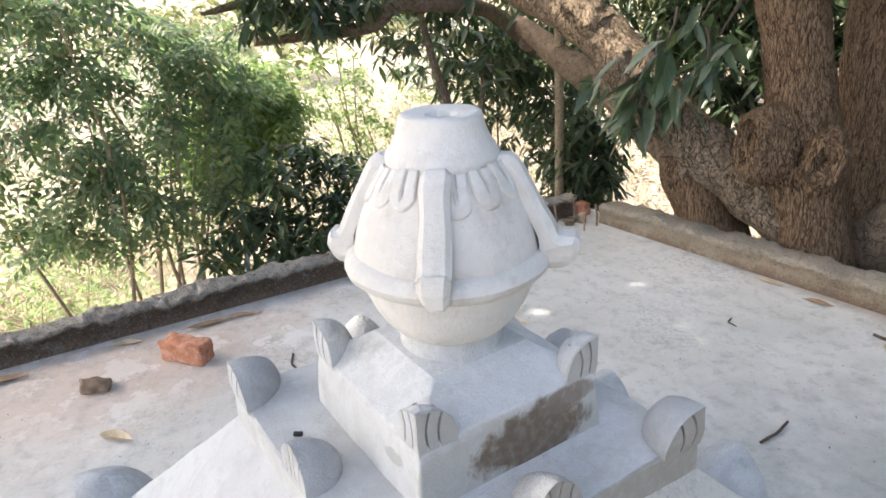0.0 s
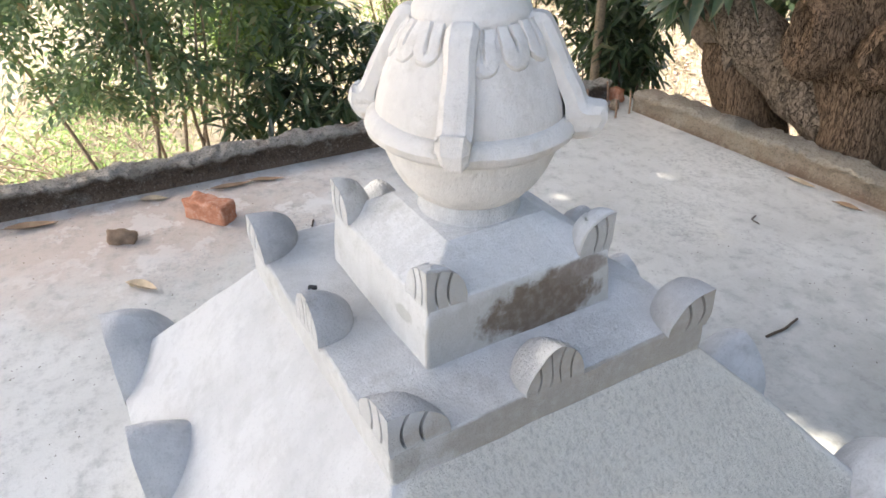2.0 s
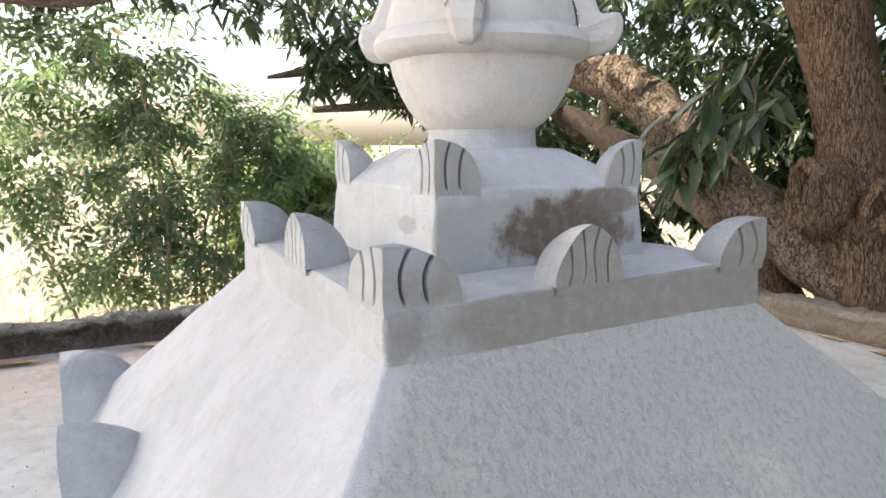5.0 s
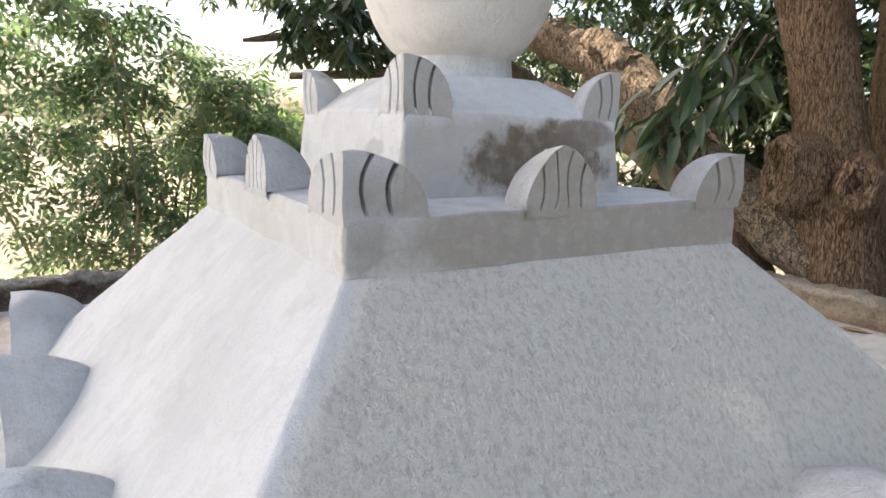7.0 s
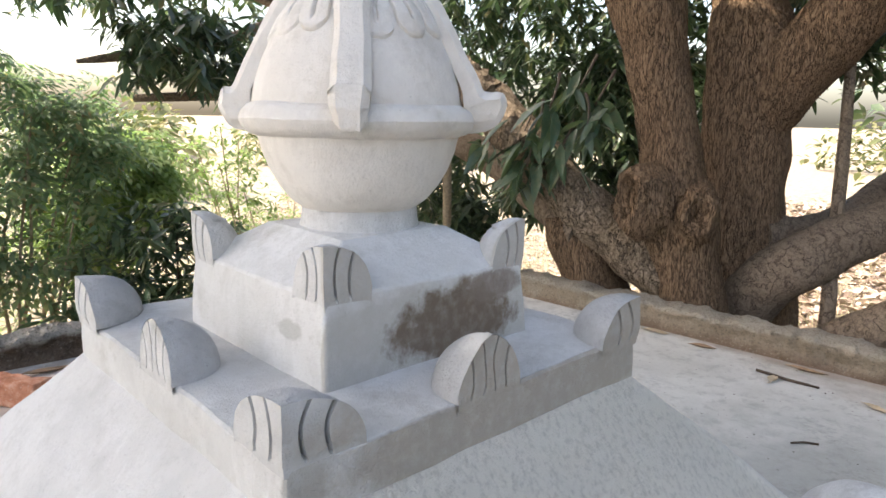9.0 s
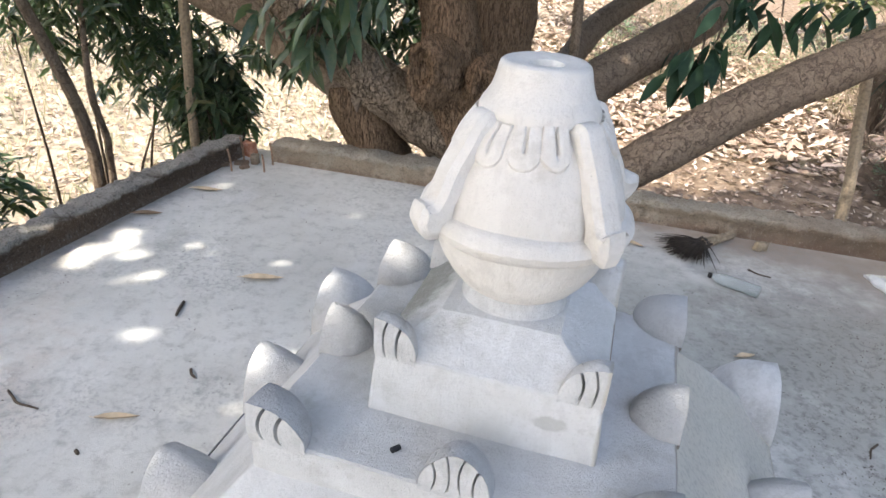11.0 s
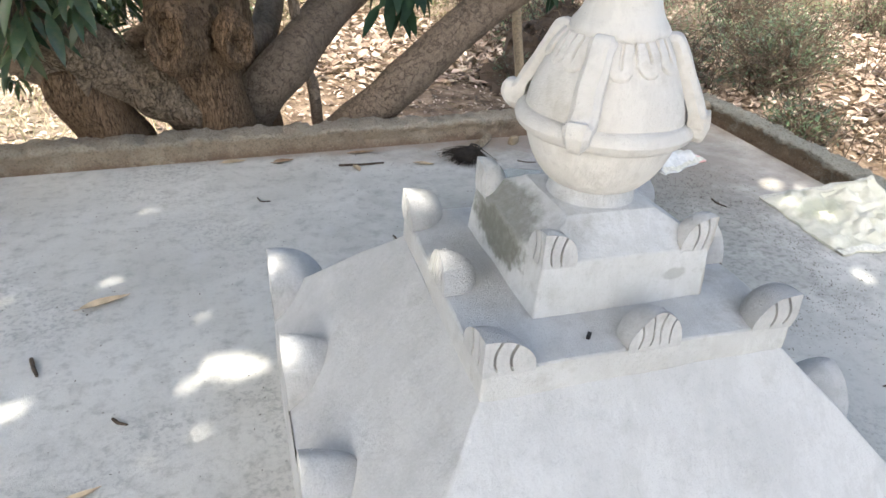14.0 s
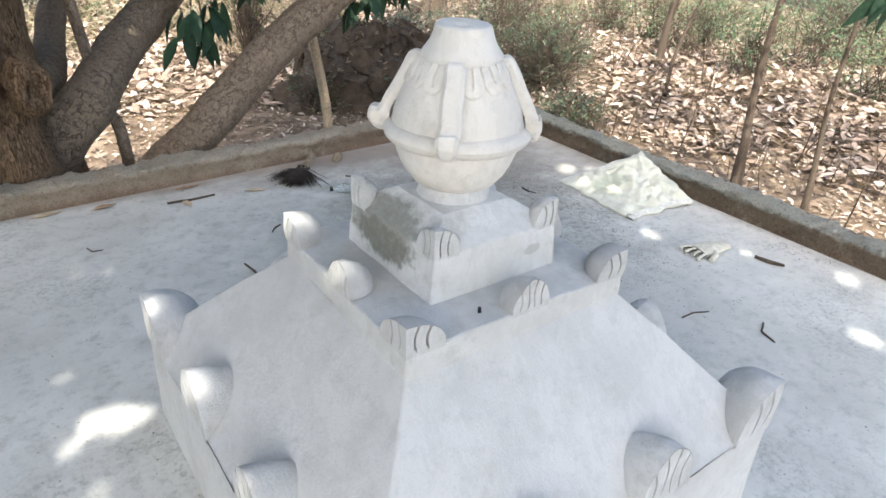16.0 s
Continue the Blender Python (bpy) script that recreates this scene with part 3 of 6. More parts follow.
def side_leaf(a, h, depth, low):
    """A leaf in the middle of a side: a carved face along x, and a rounded back towards +y."""
    va, fa = carved_face(a, h, low, [-0.66, -0.28, 0.24, 0.62], True, 2.1)
    pieces = [(va, fa)]
    n, m, verts = 26, 12, []
    for i in range(n + 1):
        c = math.sin(math.pi / 2 * (-1 + 2 * i / n))
        for k in range(m + 1):
            e = math.sin(math.pi / 2 * k / m)
            top = h * arch(c, 2.1) * arch(e, 2.2)
            verts.append((a * c, -0.003 + (depth * e) * (0.35 + 0.65 * arch(c, 2.1)), top))
    pieces.append((verts, grid_faces(n + 1, m + 1)))
    v, f = join(pieces)
    return [wob(p, 16, 0.0035, 5.0) if p[2] > 0.004 else p for p in v], f, len(fa)


def place_leaf(name, data, parent, x, y, z, turn, label):
    ob = new(name, data)
    ob.parent = parent
    ob.matrix_basis = pose(x, y, z, 0, 0, turn)
    ob["label"] = label
    return ob


def leaf_mesh(name, made):
    me = bpy.data.meshes.new(name)
    me.from_pydata([tuple(p) for p in made[0]], [], made[1])
    me.validate()
    me.materials.append(PLASTER)
    if len(made) > 2:                         # carved faces are limewashed, the rounded backs bare cement
        me.materials.append(GREY_PLASTER)
        for face in me.polygons[made[2]:]:
            face.material_index = 1
    me.shade_smooth()
    me.set_sharp_from_angle(angle=radians(38))
    return me


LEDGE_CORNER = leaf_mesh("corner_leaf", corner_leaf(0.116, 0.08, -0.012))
LEDGE_SIDE = leaf_mesh("side_leaf", side_leaf(0.066, 0.087, 0.1, -0.012))
BLOCK_CORNER = leaf_mesh("corner_leaf", corner_leaf(0.082, 0.078, -0.02)[:2])
EAVE_CORNER = leaf_mesh("corner_leaf", corner_leaf(0.2, 0.174, -0.02)[:2])
EAVE_SIDE = leaf_mesh("side_leaf", side_leaf(0.112, 0.178, 0.2, -0.02)[:2])
for q in range(4):
    a = q * math.pi / 2
    for half, z, me, parent in ((0.38, Z, LEDGE_CORNER, ledge), (0.2175, Z + 0.137, BLOCK_CORNER, pedestal), (EAVE + 0.001, Z - 0.492, EAVE_CORNER, roof)):
        x, y = -half, -half
        at = (x * math.cos(a) - y * math.sin(a), x * math.sin(a) + y * math.cos(a), z)
        place_leaf("corner_leaf", me, parent, *(settle(at) if parent is ledge else at), 90 * q, "rounded corner leaf with carved veins")
    off = (0.012, -0.031, 0.0, 0.015)[q]
    at = settle((0.38 * math.sin(a) + off * math.cos(a), -0.38 * math.cos(a) + off * math.sin(a), Z))
    place_leaf("side_leaf", LEDGE_SIDE, ledge, *at, 90 * q, "pointed leaf with carved veins")
    for s in (-0.24, 0.22):
        x, y = s, -EAVE - 0.001
        place_leaf("side_leaf", EAVE_SIDE, roof, x * math.cos(a) - y * math.sin(a), x * math.sin(a) + y * math.cos(a), Z - 0.492, 90 * q, "pointed eave leaf")

# the pot
pot = mesh_object("pot", *lathe([(0.0, Z + 0.21), (0.09, Z + 0.226), (0.108, Z + 0.236), (0.125, Z + 0.249), (0.144, Z + 0.272), (0.16, Z + 0.3), (0.173, Z + 0.334), (0.182, Z + 0.372),
    (0.187, Z + 0.41), (0.181, Z + 0.445), (0.168, Z + 0.485), (0.15, Z + 0.525), (0.128, Z + 0.56), (0.108, Z + 0.585), (0.06, Z + 0.59)], 72, 0.003, 6.0), POT_PLASTER, spire, "round-bellied cream cement pot")
mesh_object("foot_ring", *lathe([(0.09, Z + 0.165), (0.122, Z + 0.17), (0.121, Z + 0.188), (0.112, Z + 0.195), (0.1075, Z + 0.206), (0.105, Z + 0.23), (0.105, Z + 0.24), (0.09, Z + 0.244)], 56, 0.002, 7.0), PLASTER, pot, "round plaster foot ring")
mesh_object("band", *lathe([(0.17 + 0.04 * math.cos(t), Z + 0.389 + 0.03 * math.sin(t)) for t in [2 * math.pi * k / 14 for k in range(15)]], 72, 0.003, 8.0), POT_PLASTER, pot, "thick rounded belly band")
mesh_object("neck_cap", *lathe([(0.088, Z + 0.561), (0.1, Z + 0.565), (0.107, Z + 0.571), (0.1105, Z + 0.579), (0.112, Z + 0.589), (0.111, Z + 0.599), (0.107, Z + 0.608), (0.1, Z + 0.618), (0.0935, Z + 0.629), (0.088, Z + 0.642), (0.084, Z + 0.655), (0.081, Z + 0.667), (0.0785, Z + 0.674), (0.0735, Z + 0.6775), (0.066, Z + 0.678),
    (0.055, Z + 0.677), (0.031, Z + 0.674), (0.026, Z + 0.665), (0.024, Z + 0.625), (0.0, Z + 0.625)], 56, 0.006, 6.0), POT_PLASTER, pot, "flaring neck cap with a central hole")
pot.location = (0.004, 0.003, 0.001)

# four straps from the neck to the belly band, each ending in an upturned knob
def strap(jut, seed):
    """A bar with chamfered edges that runs down to the band and ends in a blunt nose, turned up by jut."""
    line = [(0.1, 0.595, 0.024), (0.122, 0.6, 0.025), (0.138, 0.595, 0.026), (0.151, 0.578, 0.026), (0.172, 0.54, 0.026), (0.194, 0.497, 0.027), (0.213, 0.46, 0.028), (0.222, 0.443, 0.029),
            (0.234, 0.44, 0.029), (0.248, 0.441, 0.029), (0.259, 0.437, 0.0285), (0.264, 0.42, 0.0275), (0.259, 0.4, 0.0255), (0.246, 0.382, 0.0235), (0.226, 0.371, 0.019), (0.2, 0.367, 0.012)]
    line = [(0.222 + (r - 0.222) * jut if r > 0.222 else r, z - (0.02 * (1 - jut) if 0.4 < z < 0.44 and r > 0.23 else 0.0), 1.1 * w) for r, z, w in line]
    fine, verts = smooth_line(line, 3), []
    for i, (r, z, w) in enumerate(fine):
        p, q = fine[max(i - 1, 0)], fine[min(i + 1, len(fine) - 1)]
        t = Vector((q[0] - p[0], 0, q[1] - p[1])).normalized()
        inward = Vector((t.z, 0, -t.x))
        c = Vector((r, 0, Z + z))
        deep = Vector((min(r - 0.03, 0.19), 0, Z + (z - 0.015 if z > 0.45 else max(0.385, min(z, 0.41)))))
        for u, e in ((-1.0, -1), (-1.0, 0.012), (-0.62, 0.0005), (-0.3, 0.0), (0.0, 0.0), (0.3, 0.0), (0.62, 0.0005), (1.0, 0.012), (1.0, -1)):
            at = deep + Vector((0, w * u, 0)) if e == -1 else c + inward * e + Vector((0, w * u, 0))
            verts.append(wob(at, 20, 0.0035, seed))
    n = len(fine)
    f = grid_faces(n, 9)
    f.append(tuple(range(9)))
    return verts, f


for q, (turn, jut) in enumerate(((-1, 1.0), (2, 0.8), (1, 0.62), (5, 0.42))):
    me = leaf_mesh("strap", strap(jut, 4.0 + q))
    me.materials[0] = POT_PLASTER
    ob = new("strap", me)
    ob.parent = pot
    ob.matrix_basis = pose(0, 0, 0, 0, 0, 45 + 90 * q + turn)
    ob["label"] = "bevelled plaster strap with a blunt upturned end"


def petal(half, low, notch, seed):
    """One rounded petal of the neck skirt, hanging from under the cap over the shoulder, notched in the middle."""
    rows, cols, verts = 14, 37, []
    for i in range(rows + 1):
        s = i / rows
        for j in range(cols):
            c = -1 + 2 * j / (cols - 1)
            reach = 1 - 0.3 * abs(c) ** 2.6
            z = 0.59 - low * s * reach
            r = float(np.interp(z, (0.44, 0.485, 0.525, 0.56, 0.585, 0.6), (0.182, 0.168, 0.15, 0.128, 0.108, 0.1)))
            lift = 0.012 * math.sqrt(max(0.0, 1 - c ** 26 * 0.99)) * (1.0 - 0.65 * s * s)
            edge = 0.0 if s < 0.85 else -0.009 * ((s - 0.85) / 0.15) ** 1.5
            slit = -0.019 * math.exp(-((c - 0.1 * (s - 0.3)) / 0.09) ** 2) * max(0.0, min(1.0, (notch - s) / 0.1))
            a = half * c * (0.94 + 0.04 * s)
            verts.append(Vector(((r + lift + edge + slit) * math.cos(a), (r + lift + edge + slit) * math.sin(a), Z + z)))
    return [wob(p, 20, 0.003, seed) for p in verts], grid_faces(rows + 1, cols)


PETALS = [leaf_mesh("petal", petal(radians(12.1 + d), low, notch, 2.0 + d)) for d, low, notch in ((0.0, 0.08, 0.62), (0.5, 0.074, 0.55), (-0.6, 0.071, 0.66))]
for me in PETALS:
    me.materials[0] = POT_PLASTER
for q in range(4):
    for k, da in enumerate((-24.0, -0.5, 23.0)):
        ob = new("petal", PETALS[(2 * q + k) % 3])
        ob.parent = pot
        ob.matrix_basis = pose(0, 0, 0.003 * ((q + k) % 3 - 1), 0, 0, 90 * q + da + 1.2 * ((q * 3 + k * 2) % 3 - 1))

# ---- trees and undergrowth ----
rng = np.random.default_rng(11)


def leaf_shape(length, width, fold=0.35, droop=0.12, rows=(0.18, 0.5, 0.82)):
    """A lance-shaped leaf along +x with a folded midrib, as points and triangles."""
    pts = [(0, 0, 0)]
    for t in rows:
        w = width / 2 * math.sin(math.pi * t ** 0.85)
        z = -droop * length * t * t
        pts += [(length * t, w, z + fold * w), (length * t, 0, z), (length * t, -w, z + fold * w)]
    pts.append((length, 0, -droop * length))
    tri = [(0, 2, 1), (0, 3, 2)]
    for k in range(len(rows) - 1):
        a, b = 1 + 3 * k, 4 + 3 * k
        tri += [(a, a + 1, b), (a + 1, b + 1, b), (a + 1, a + 2, b + 1), (a + 2, b + 2, b + 1)]
    a, e = 1 + 3 * (len(rows) - 1), 1 + 3 * len(rows)
    tri += [(a, a + 1, e), (a + 1, a + 2, e)]
    return np.array(pts, float), np.array(tri)


def diamond(length, width):
    return np.array([(0, 0, 0), (length * 0.45, width / 2, 0.1 * width), (length, 0, -0.15 * length), (length * 0.45, -width / 2, 0.1 * width)], float), np.array([(0, 3, 1), (1, 3, 2)])


def compound_leaf(length, pairs, leaflet, width):
    """A feathered leaf: a drooping stalk with leaflets in pairs."""
    base, tri = diamond(leaflet, width)
    pts, tris = [], []
    for k in range(pairs):
        t = (k + 1) / pairs
        z = -0.25 * length * t * t
        for s in (-1, 1):
            a = s * radians(62 - 25 * t)
            c, q = math.cos(a), math.sin(a)
            size = 1 - 0.35 * abs(t - 0.45)
            off = len(pts)
            for x, y, zz in base * size:
                pts.append((length * t + c * x - q * y, q * x + c * y, z + zz - 0.25 * x))
            tris += [tuple(i + off for i in g) for g in tri]
    off = len(pts)
    pts += [(0, 0.0015, 0), (0, -0.0015, 0), (length, 0, -0.25 * length)]
    tris.append((off, off + 1, off + 2))
    return np.array(pts, float), np.array(tris)


def scattered(name, shape, frames, places, scales, mat, parent=None):
    """One mesh of many copies of a shape, turned by frames (n, 3, 3) and set at places (n, 3)."""
    pts, tri = shape
    v = np.einsum('nij,kj->nki', frames, pts) * scales[:, None, None] + places[:, None, :]
    n, k = len(places), len(pts)
    f = (tri[None] + (np.arange(n) * k)[:, None, None]).reshape(-1, 3)
    me = bpy.data.meshes.new(name)
    me.vertices.add(n * k)
    me.vertices.foreach_set("co", v.reshape(-1).astype(np.float32))
    me.loops.add(f.size)
    me.loops.foreach_set("vertex_index", f.reshape(-1).astype(np.int32))
    me.polygons.add(len(f))
    me.polygons.foreach_set("loop_start", np.arange(0, f.size, 3, dtype=np.int32))
    me.update(calc_edges=True)
    me.validate()
    me.materials.append(mat)
    ob = new(name, me)
    if parent is not None:
        ob.parent = parent
    return ob


def facing(ahead, up):
    """Frames with x along ahead and z near up."""
    x = ahead / np.linalg.norm(ahead, axis=1, keepdims=True)
    y = np.cross(up, x)
    y /= np.linalg.norm(y, axis=1, keepdims=True) + 1e-9
    z = np.cross(x, y)
    return np.stack([x, y, z], 2)


def whorls(centres, count, droop=0.5, spread=0.04):
    """Leaves that hang in whorls at twig ends: their frames, places and scales."""
    n = len(centres) * count
    c = np.repeat(centres, count, 0)
    a = rng.uniform(0, 2 * np.pi, n)
    d = np.stack([np.cos(a), np.sin(a), rng.normal(-droop, 0.45, n)], 1)
    up = np.stack([rng.normal(0, 0.35, n), rng.normal(0, 0.35, n), np.ones(n)], 1)
    return facing(d, up), c + rng.normal(0, spread, (n, 3)), rng.uniform(0.65, 1.2, n)


def in_blob(blob, n, shell=0.5):
    x, y, z, rx, ry, rz = blob
    d = rng.normal(size=(n, 3))
    d /= np.linalg.norm(d, axis=1, keepdims=True)
    r = rng.uniform(shell ** 3, 1.0, n) ** (1 / 3)
    lump = np.array([1 + 0.35 * noise.noise(Vector(v) * 2.3 + Vector((x, y, z))) for v in d])
    return np.array([x, y, z]) + d * (r * lump)[:, None] * np.array([rx, ry, rz])


MANGO_LEAF = leaf_shape(0.19, 0.048)
BIG_LEAF = leaf_shape(0.25, 0.064, 0.3, 0.2, (0.12, 0.32, 0.55, 0.8))
NEEM_LEAF = compound_leaf(0.34, 5, 0.115, 0.042)
WIDE_LEAF = leaf_shape(0.3, 0.095, 0.22, 0.25, (0.12, 0.32, 0.55, 0.8))
SMALL_LEAF = leaf_shape(0.09, 0.03, 0.3, 0.1, (0.35, 0.7))


def stems(base, ends, r0, r1, sag=0.0, crooked=0.08):
    """Thin crooked stems from a base to given ends."""
    out = []
    for e in ends:
        b = np.array(base, float)
        e = np.array(e, float)
        length = np.linalg.norm(e - b)
        pts = []
        for t in (0.0, 0.3, 0.65, 1.0):
            p = b + (e - b) * t + rng.normal(0, crooked * length, 3) * (t * (1 - t) * 2.0)
            p[2] += sag * length * t * (1 - t)
            pts.append((*p, r0 + (r1 - r0) * t))
        out.append(tube(pts, 6, 3, 0.0, cap=False))
    return join(out)


def shrub(name, label, base, blobs, whorl_count, leaves, shape, mat, wood, stem_count=10, r0=0.03, droop=0.5, shell=0.45, category="shrub", size=1.0):
    ob = thing(name, label, category, base)
    inv = np.array(base, float)
    pts = np.concatenate([in_blob(b, max(3, int(whorl_count * k)), shell) for b, k in blobs]) - inv
    ends = pts[rng.permutation(len(pts))[:stem_count]]
    for e in ends:
        mesh_object("stem", *stems((0, 0, 0), [e], r0, 0.006), wood, ob)
    fr, pl, sc = whorls(pts, leaves, droop)
    scattered("crown", shape, fr, pl, sc * size, mat, ob)
    return ob


# the great mango tree beyond the north parapet
tree = thing("mango_tree", "old many-limbed mango tree with ridged bark behind the parapet", "tree", (-0.9, 3.35, GZ))
O = Vector((-0.9, 3.35, GZ))


def local(made):
    return [Vector(p) - O for p in made[0]], made[1]


def bole(line, lump, freq, seed, label):
    mesh_object("trunk", *local(tube(line, 28, 8, lump, freq, seed)), BARK, tree, label)


bole([(-0.9, 3.5, -2.8, 0.45), (-0.92, 3.42, -1.2, 0.33), (-0.91, 3.39, -0.3, 0.26), (-0.92, 3.37, 0.05, 0.235), (-0.94, 3.35, 0.25, 0.22), (-0.98, 3.33, 0.48, 0.225), (-1.03, 3.31, 0.7, 0.235), (-1.08, 3.3, 0.9, 0.2), (-1.12, 3.29, 1.1, 0.185), (-1.18, 3.27, 1.4, 0.185), (-1.25, 3.24, 1.7, 0.2), (-1.34, 3.22, 2.05, 0.25), (-1.42, 3.24, 2.3, 0.25), (-1.45, 3.26, 2.6, 0.18)], 0.13, 4.0, 1.0, "ridged grey-brown trunk with two burls")
bole([(-0.75, 4.1, -2.8, 0.48), (-0.8, 4.06, -1.0, 0.38), (-0.84, 4.03, 0.0, 0.36), (-0.88, 4.01, 0.4, 0.31), (-0.92, 4.0, 0.9, 0.28), (-0.93, 3.98, 1.4, 0.29), (-0.95, 3.97, 1.8, 0.27), (-1.05, 3.98, 2.2, 0.2), (-1.18, 3.98, 2.7, 0.17), (-1.35, 3.8, 3.4, 0.14), (-1.5, 3.5, 4.3, 0.1)], 0.13, 4.0, 2.0, "dark shaded trunk behind the burled one")
bole([(-1.3, 3.5, -2.8, 0.3), (-1.4, 3.4, -1.0, 0.25), (-1.52, 3.32, -0.1, 0.215), (-1.63, 3.25, 0.2, 0.205), (-1.73, 3.18, 0.45, 0.19), (-1.78, 3.12, 0.62, 0.15)], 0.13, 4.0, 3.0, "leaning trunk that bears the torn limb")


def limb(line, label="", mat=LIMB, lump=0.1, seed=7.0):
    mesh_object("limb", *local(tube(line, 20, 7, lump, 5.0, seed)), mat, tree, label)


limb([(-0.82, 3.48, -0.15, 0.18), (-1.08, 3.36, 0.2, 0.195), (-1.34, 3.25, 0.43, 0.19), (-1.63, 3.12, 0.67, 0.178), (-1.97, 2.98, 1.0, 0.175), (-2.38, 2.92, 1.37, 0.165), (-2.94, 2.9, 1.6, 0.15), (-3.3, 2.88, 1.72, 0.14), (-4.3, 2.6, 2.1, 0.1), (-5.6, 2.2, 2.7, 0.05)], "sunlit limb with torn bark", TORN, 0.24)
limb([(-1.6, 3.15, 0.5, 0.17), (-1.98, 3.2, 0.66, 0.165), (-2.3, 3.25, 0.8, 0.15), (-2.64, 3.25, 0.95, 0.13), (-3.05, 3.3, 1.06, 0.115), (-4.0, 3.5, 1.35, 0.08), (-5.2, 3.7, 1.5, 0.04)], seed=8.0)
limb([(-0.84, 3.85, -0.2, 0.2), (-0.62, 3.72, 0.18, 0.19), (-0.36, 3.8, 0.43, 0.175), (-0.02, 4.25, 0.67, 0.165), (0.42, 4.7, 0.93, 0.16), (1.2, 5.5, 1.5, 0.13), (2.4, 6.5, 2.4, 0.09), (4.2, 7.6, 3.3, 0.05)], seed=9.0)
limb([(-0.75, 3.9, 0.5, 0.16), (-0.55, 4.25, 0.5, 0.125), (-0.42, 4.9, 0.62, 0.115), (-0.2, 5.5, 0.9, 0.11), (0.6, 6.6, 1.4, 0.09), (1.8, 8.0, 2.1, 0.05)], seed=10.0)
limb([(-0.6, 3.6, -0.6, 0.13), (-0.25, 3.42, -0.2, 0.13), (0.02, 3.36, 0.06, 0.14), (0.33, 3.37, 0.28, 0.155), (0.74, 3.47, 0.6, 0.15), (1.15, 3.58, 0.86, 0.148), (1.56, 3.7, 1.1, 0.143), (1.97, 3.8, 1.3, 0.135), (2.7, 3.95, 1.75, 0.11), (3.8, 4.2, 2.5, 0.07)], "long low limb over the parapet", seed=11.0)
limb([(-0.92, 4.0, 1.15, 0.2), (-0.72, 3.97, 1.5, 0.24), (-0.42, 3.95, 1.85, 0.23), (-0.05, 3.9, 2.25, 0.19), (0.6, 3.9, 3.0, 0.13), (1.5, 3.9, 4.0, 0.06)], "thick dark limb that leaves the trunk at a fork", BARK, seed=12.0)
limb([(-1.32, 3.22, 1.95, 0.2), (-1.58, 3.2, 2.3, 0.17), (-2.1, 3.1, 2.9, 0.13), (-3.0, 2.4, 3.6, 0.1), (-4.0, 1.2, 4.0, 0.05)], seed=13.0)
limb([(-1.4, 3.25, 2.3, 0.2), (-1.3, 2.8, 3.0, 0.15), (-1.2, 1.5, 3.9, 0.12), (-1.4, -0.3, 4.5, 0.08), (-1.8, -2.2, 4.8, 0.04)], seed=14.0)
limb([(-1.5, 3.2, 0.48, 0.1), (-1.42, 3.45, 0.62, 0.075), (-1.25, 3.65, 0.72, 0.06)], seed=15.0)
limb([(-4.6, 1.2, 1.35, 0.03), (-4.1, 2.0, 1.42, 0.05), (-4.0, 2.25, 1.57, 0.06), (-3.95, 3.1, 1.5, 0.068), (-3.9, 3.6, 1.15, 0.075), (-3.7, 3.4, 1.2, 0.08)], seed=16.0)
limb([(-4.2, 2.7, 2.05, 0.06), (-4.2, 1.4, 2.45, 0.045), (-4.1, 0.5, 2.33, 0.042), (-4.0, -0.13, 2.17, 0.038), (-4.0, -0.6, 1.97, 0.03), (-4.2, -1.6, 2.0, 0.03)], seed=17.0)
limb([(-4.4, 2.55, 2.1, 0.06), (-4.6, 1.8, 1.8, 0.042), (-4.5, 1.05, 1.65, 0.034), (-4.5, 0.78, 1.6, 0.015)], seed=18.0)


def burl(at, out, r, seed):
    """The callused collar of a cut limb: a swollen ring round a hollow."""
    prof = [(1.45, -0.9), (1.35, -0.25), (1.22, 0.3), (1.02, 0.72), (0.82, 0.74), (0.7, 0.45), (0.6, 0.4), (0.5, 0.12), (0.38, 0.22), (0.26, 0.12), (0.12, -0.05), (0.0, -0.1)]
    v, f = lathe([(r * a, r * b) for a, b in prof], 40, 0.0)
    v = [Vector((p[0], p[1] * 1.35 - 0.5 * r * max(0.0, -p[1] / r) ** 1.5 * 0.4, p[2])) for p in v]
    m = look(at, Vector(at) - Vector(out)).to_3x3()
    v = [m @ wob(wob(Vector(p), 9.0, 0.03, seed), 28.0, 0.016, seed) + Vector(at) for p in v]
    return v, f


for at, out, r, s in (((-1.14, 2.99, 0.79), (-0.35, -1, 0.1), 0.122, 1.0), ((-0.77, 3.06, 0.735), (0.5, -1, 0.1), 0.088, 4.0)):
    mesh_object("burl", *local(burl(at, out, r, s)), BARK, tree, "callused knot round an old cut")

for line, s in (([(-2.3, 2.86, 1.4, 0.13), (-2.5, 2.82, 1.55, 0.11), (-2.66, 2.8, 1.64, 0.075)], 3.0), ([(-2.0, 2.86, 1.08, 0.12), (-2.12, 2.84, 1.24, 0.09), (-2.2, 2.83, 1.33, 0.05)], 5.0), ([(-2.9, 2.85, 1.62, 0.1), (-3.05, 2.82, 1.74, 0.08), (-3.12, 2.8, 1.79, 0.05)], 8.0)):
    mesh_object("broken_stub", *local(tube(line, 14, 6, 0.5, 14.0, s)), TORN, tree, "splintered stub of a broken branch")

# its crown: whorls along the limbs, hanging sprays, and the canopy that shades the roof
cent = []
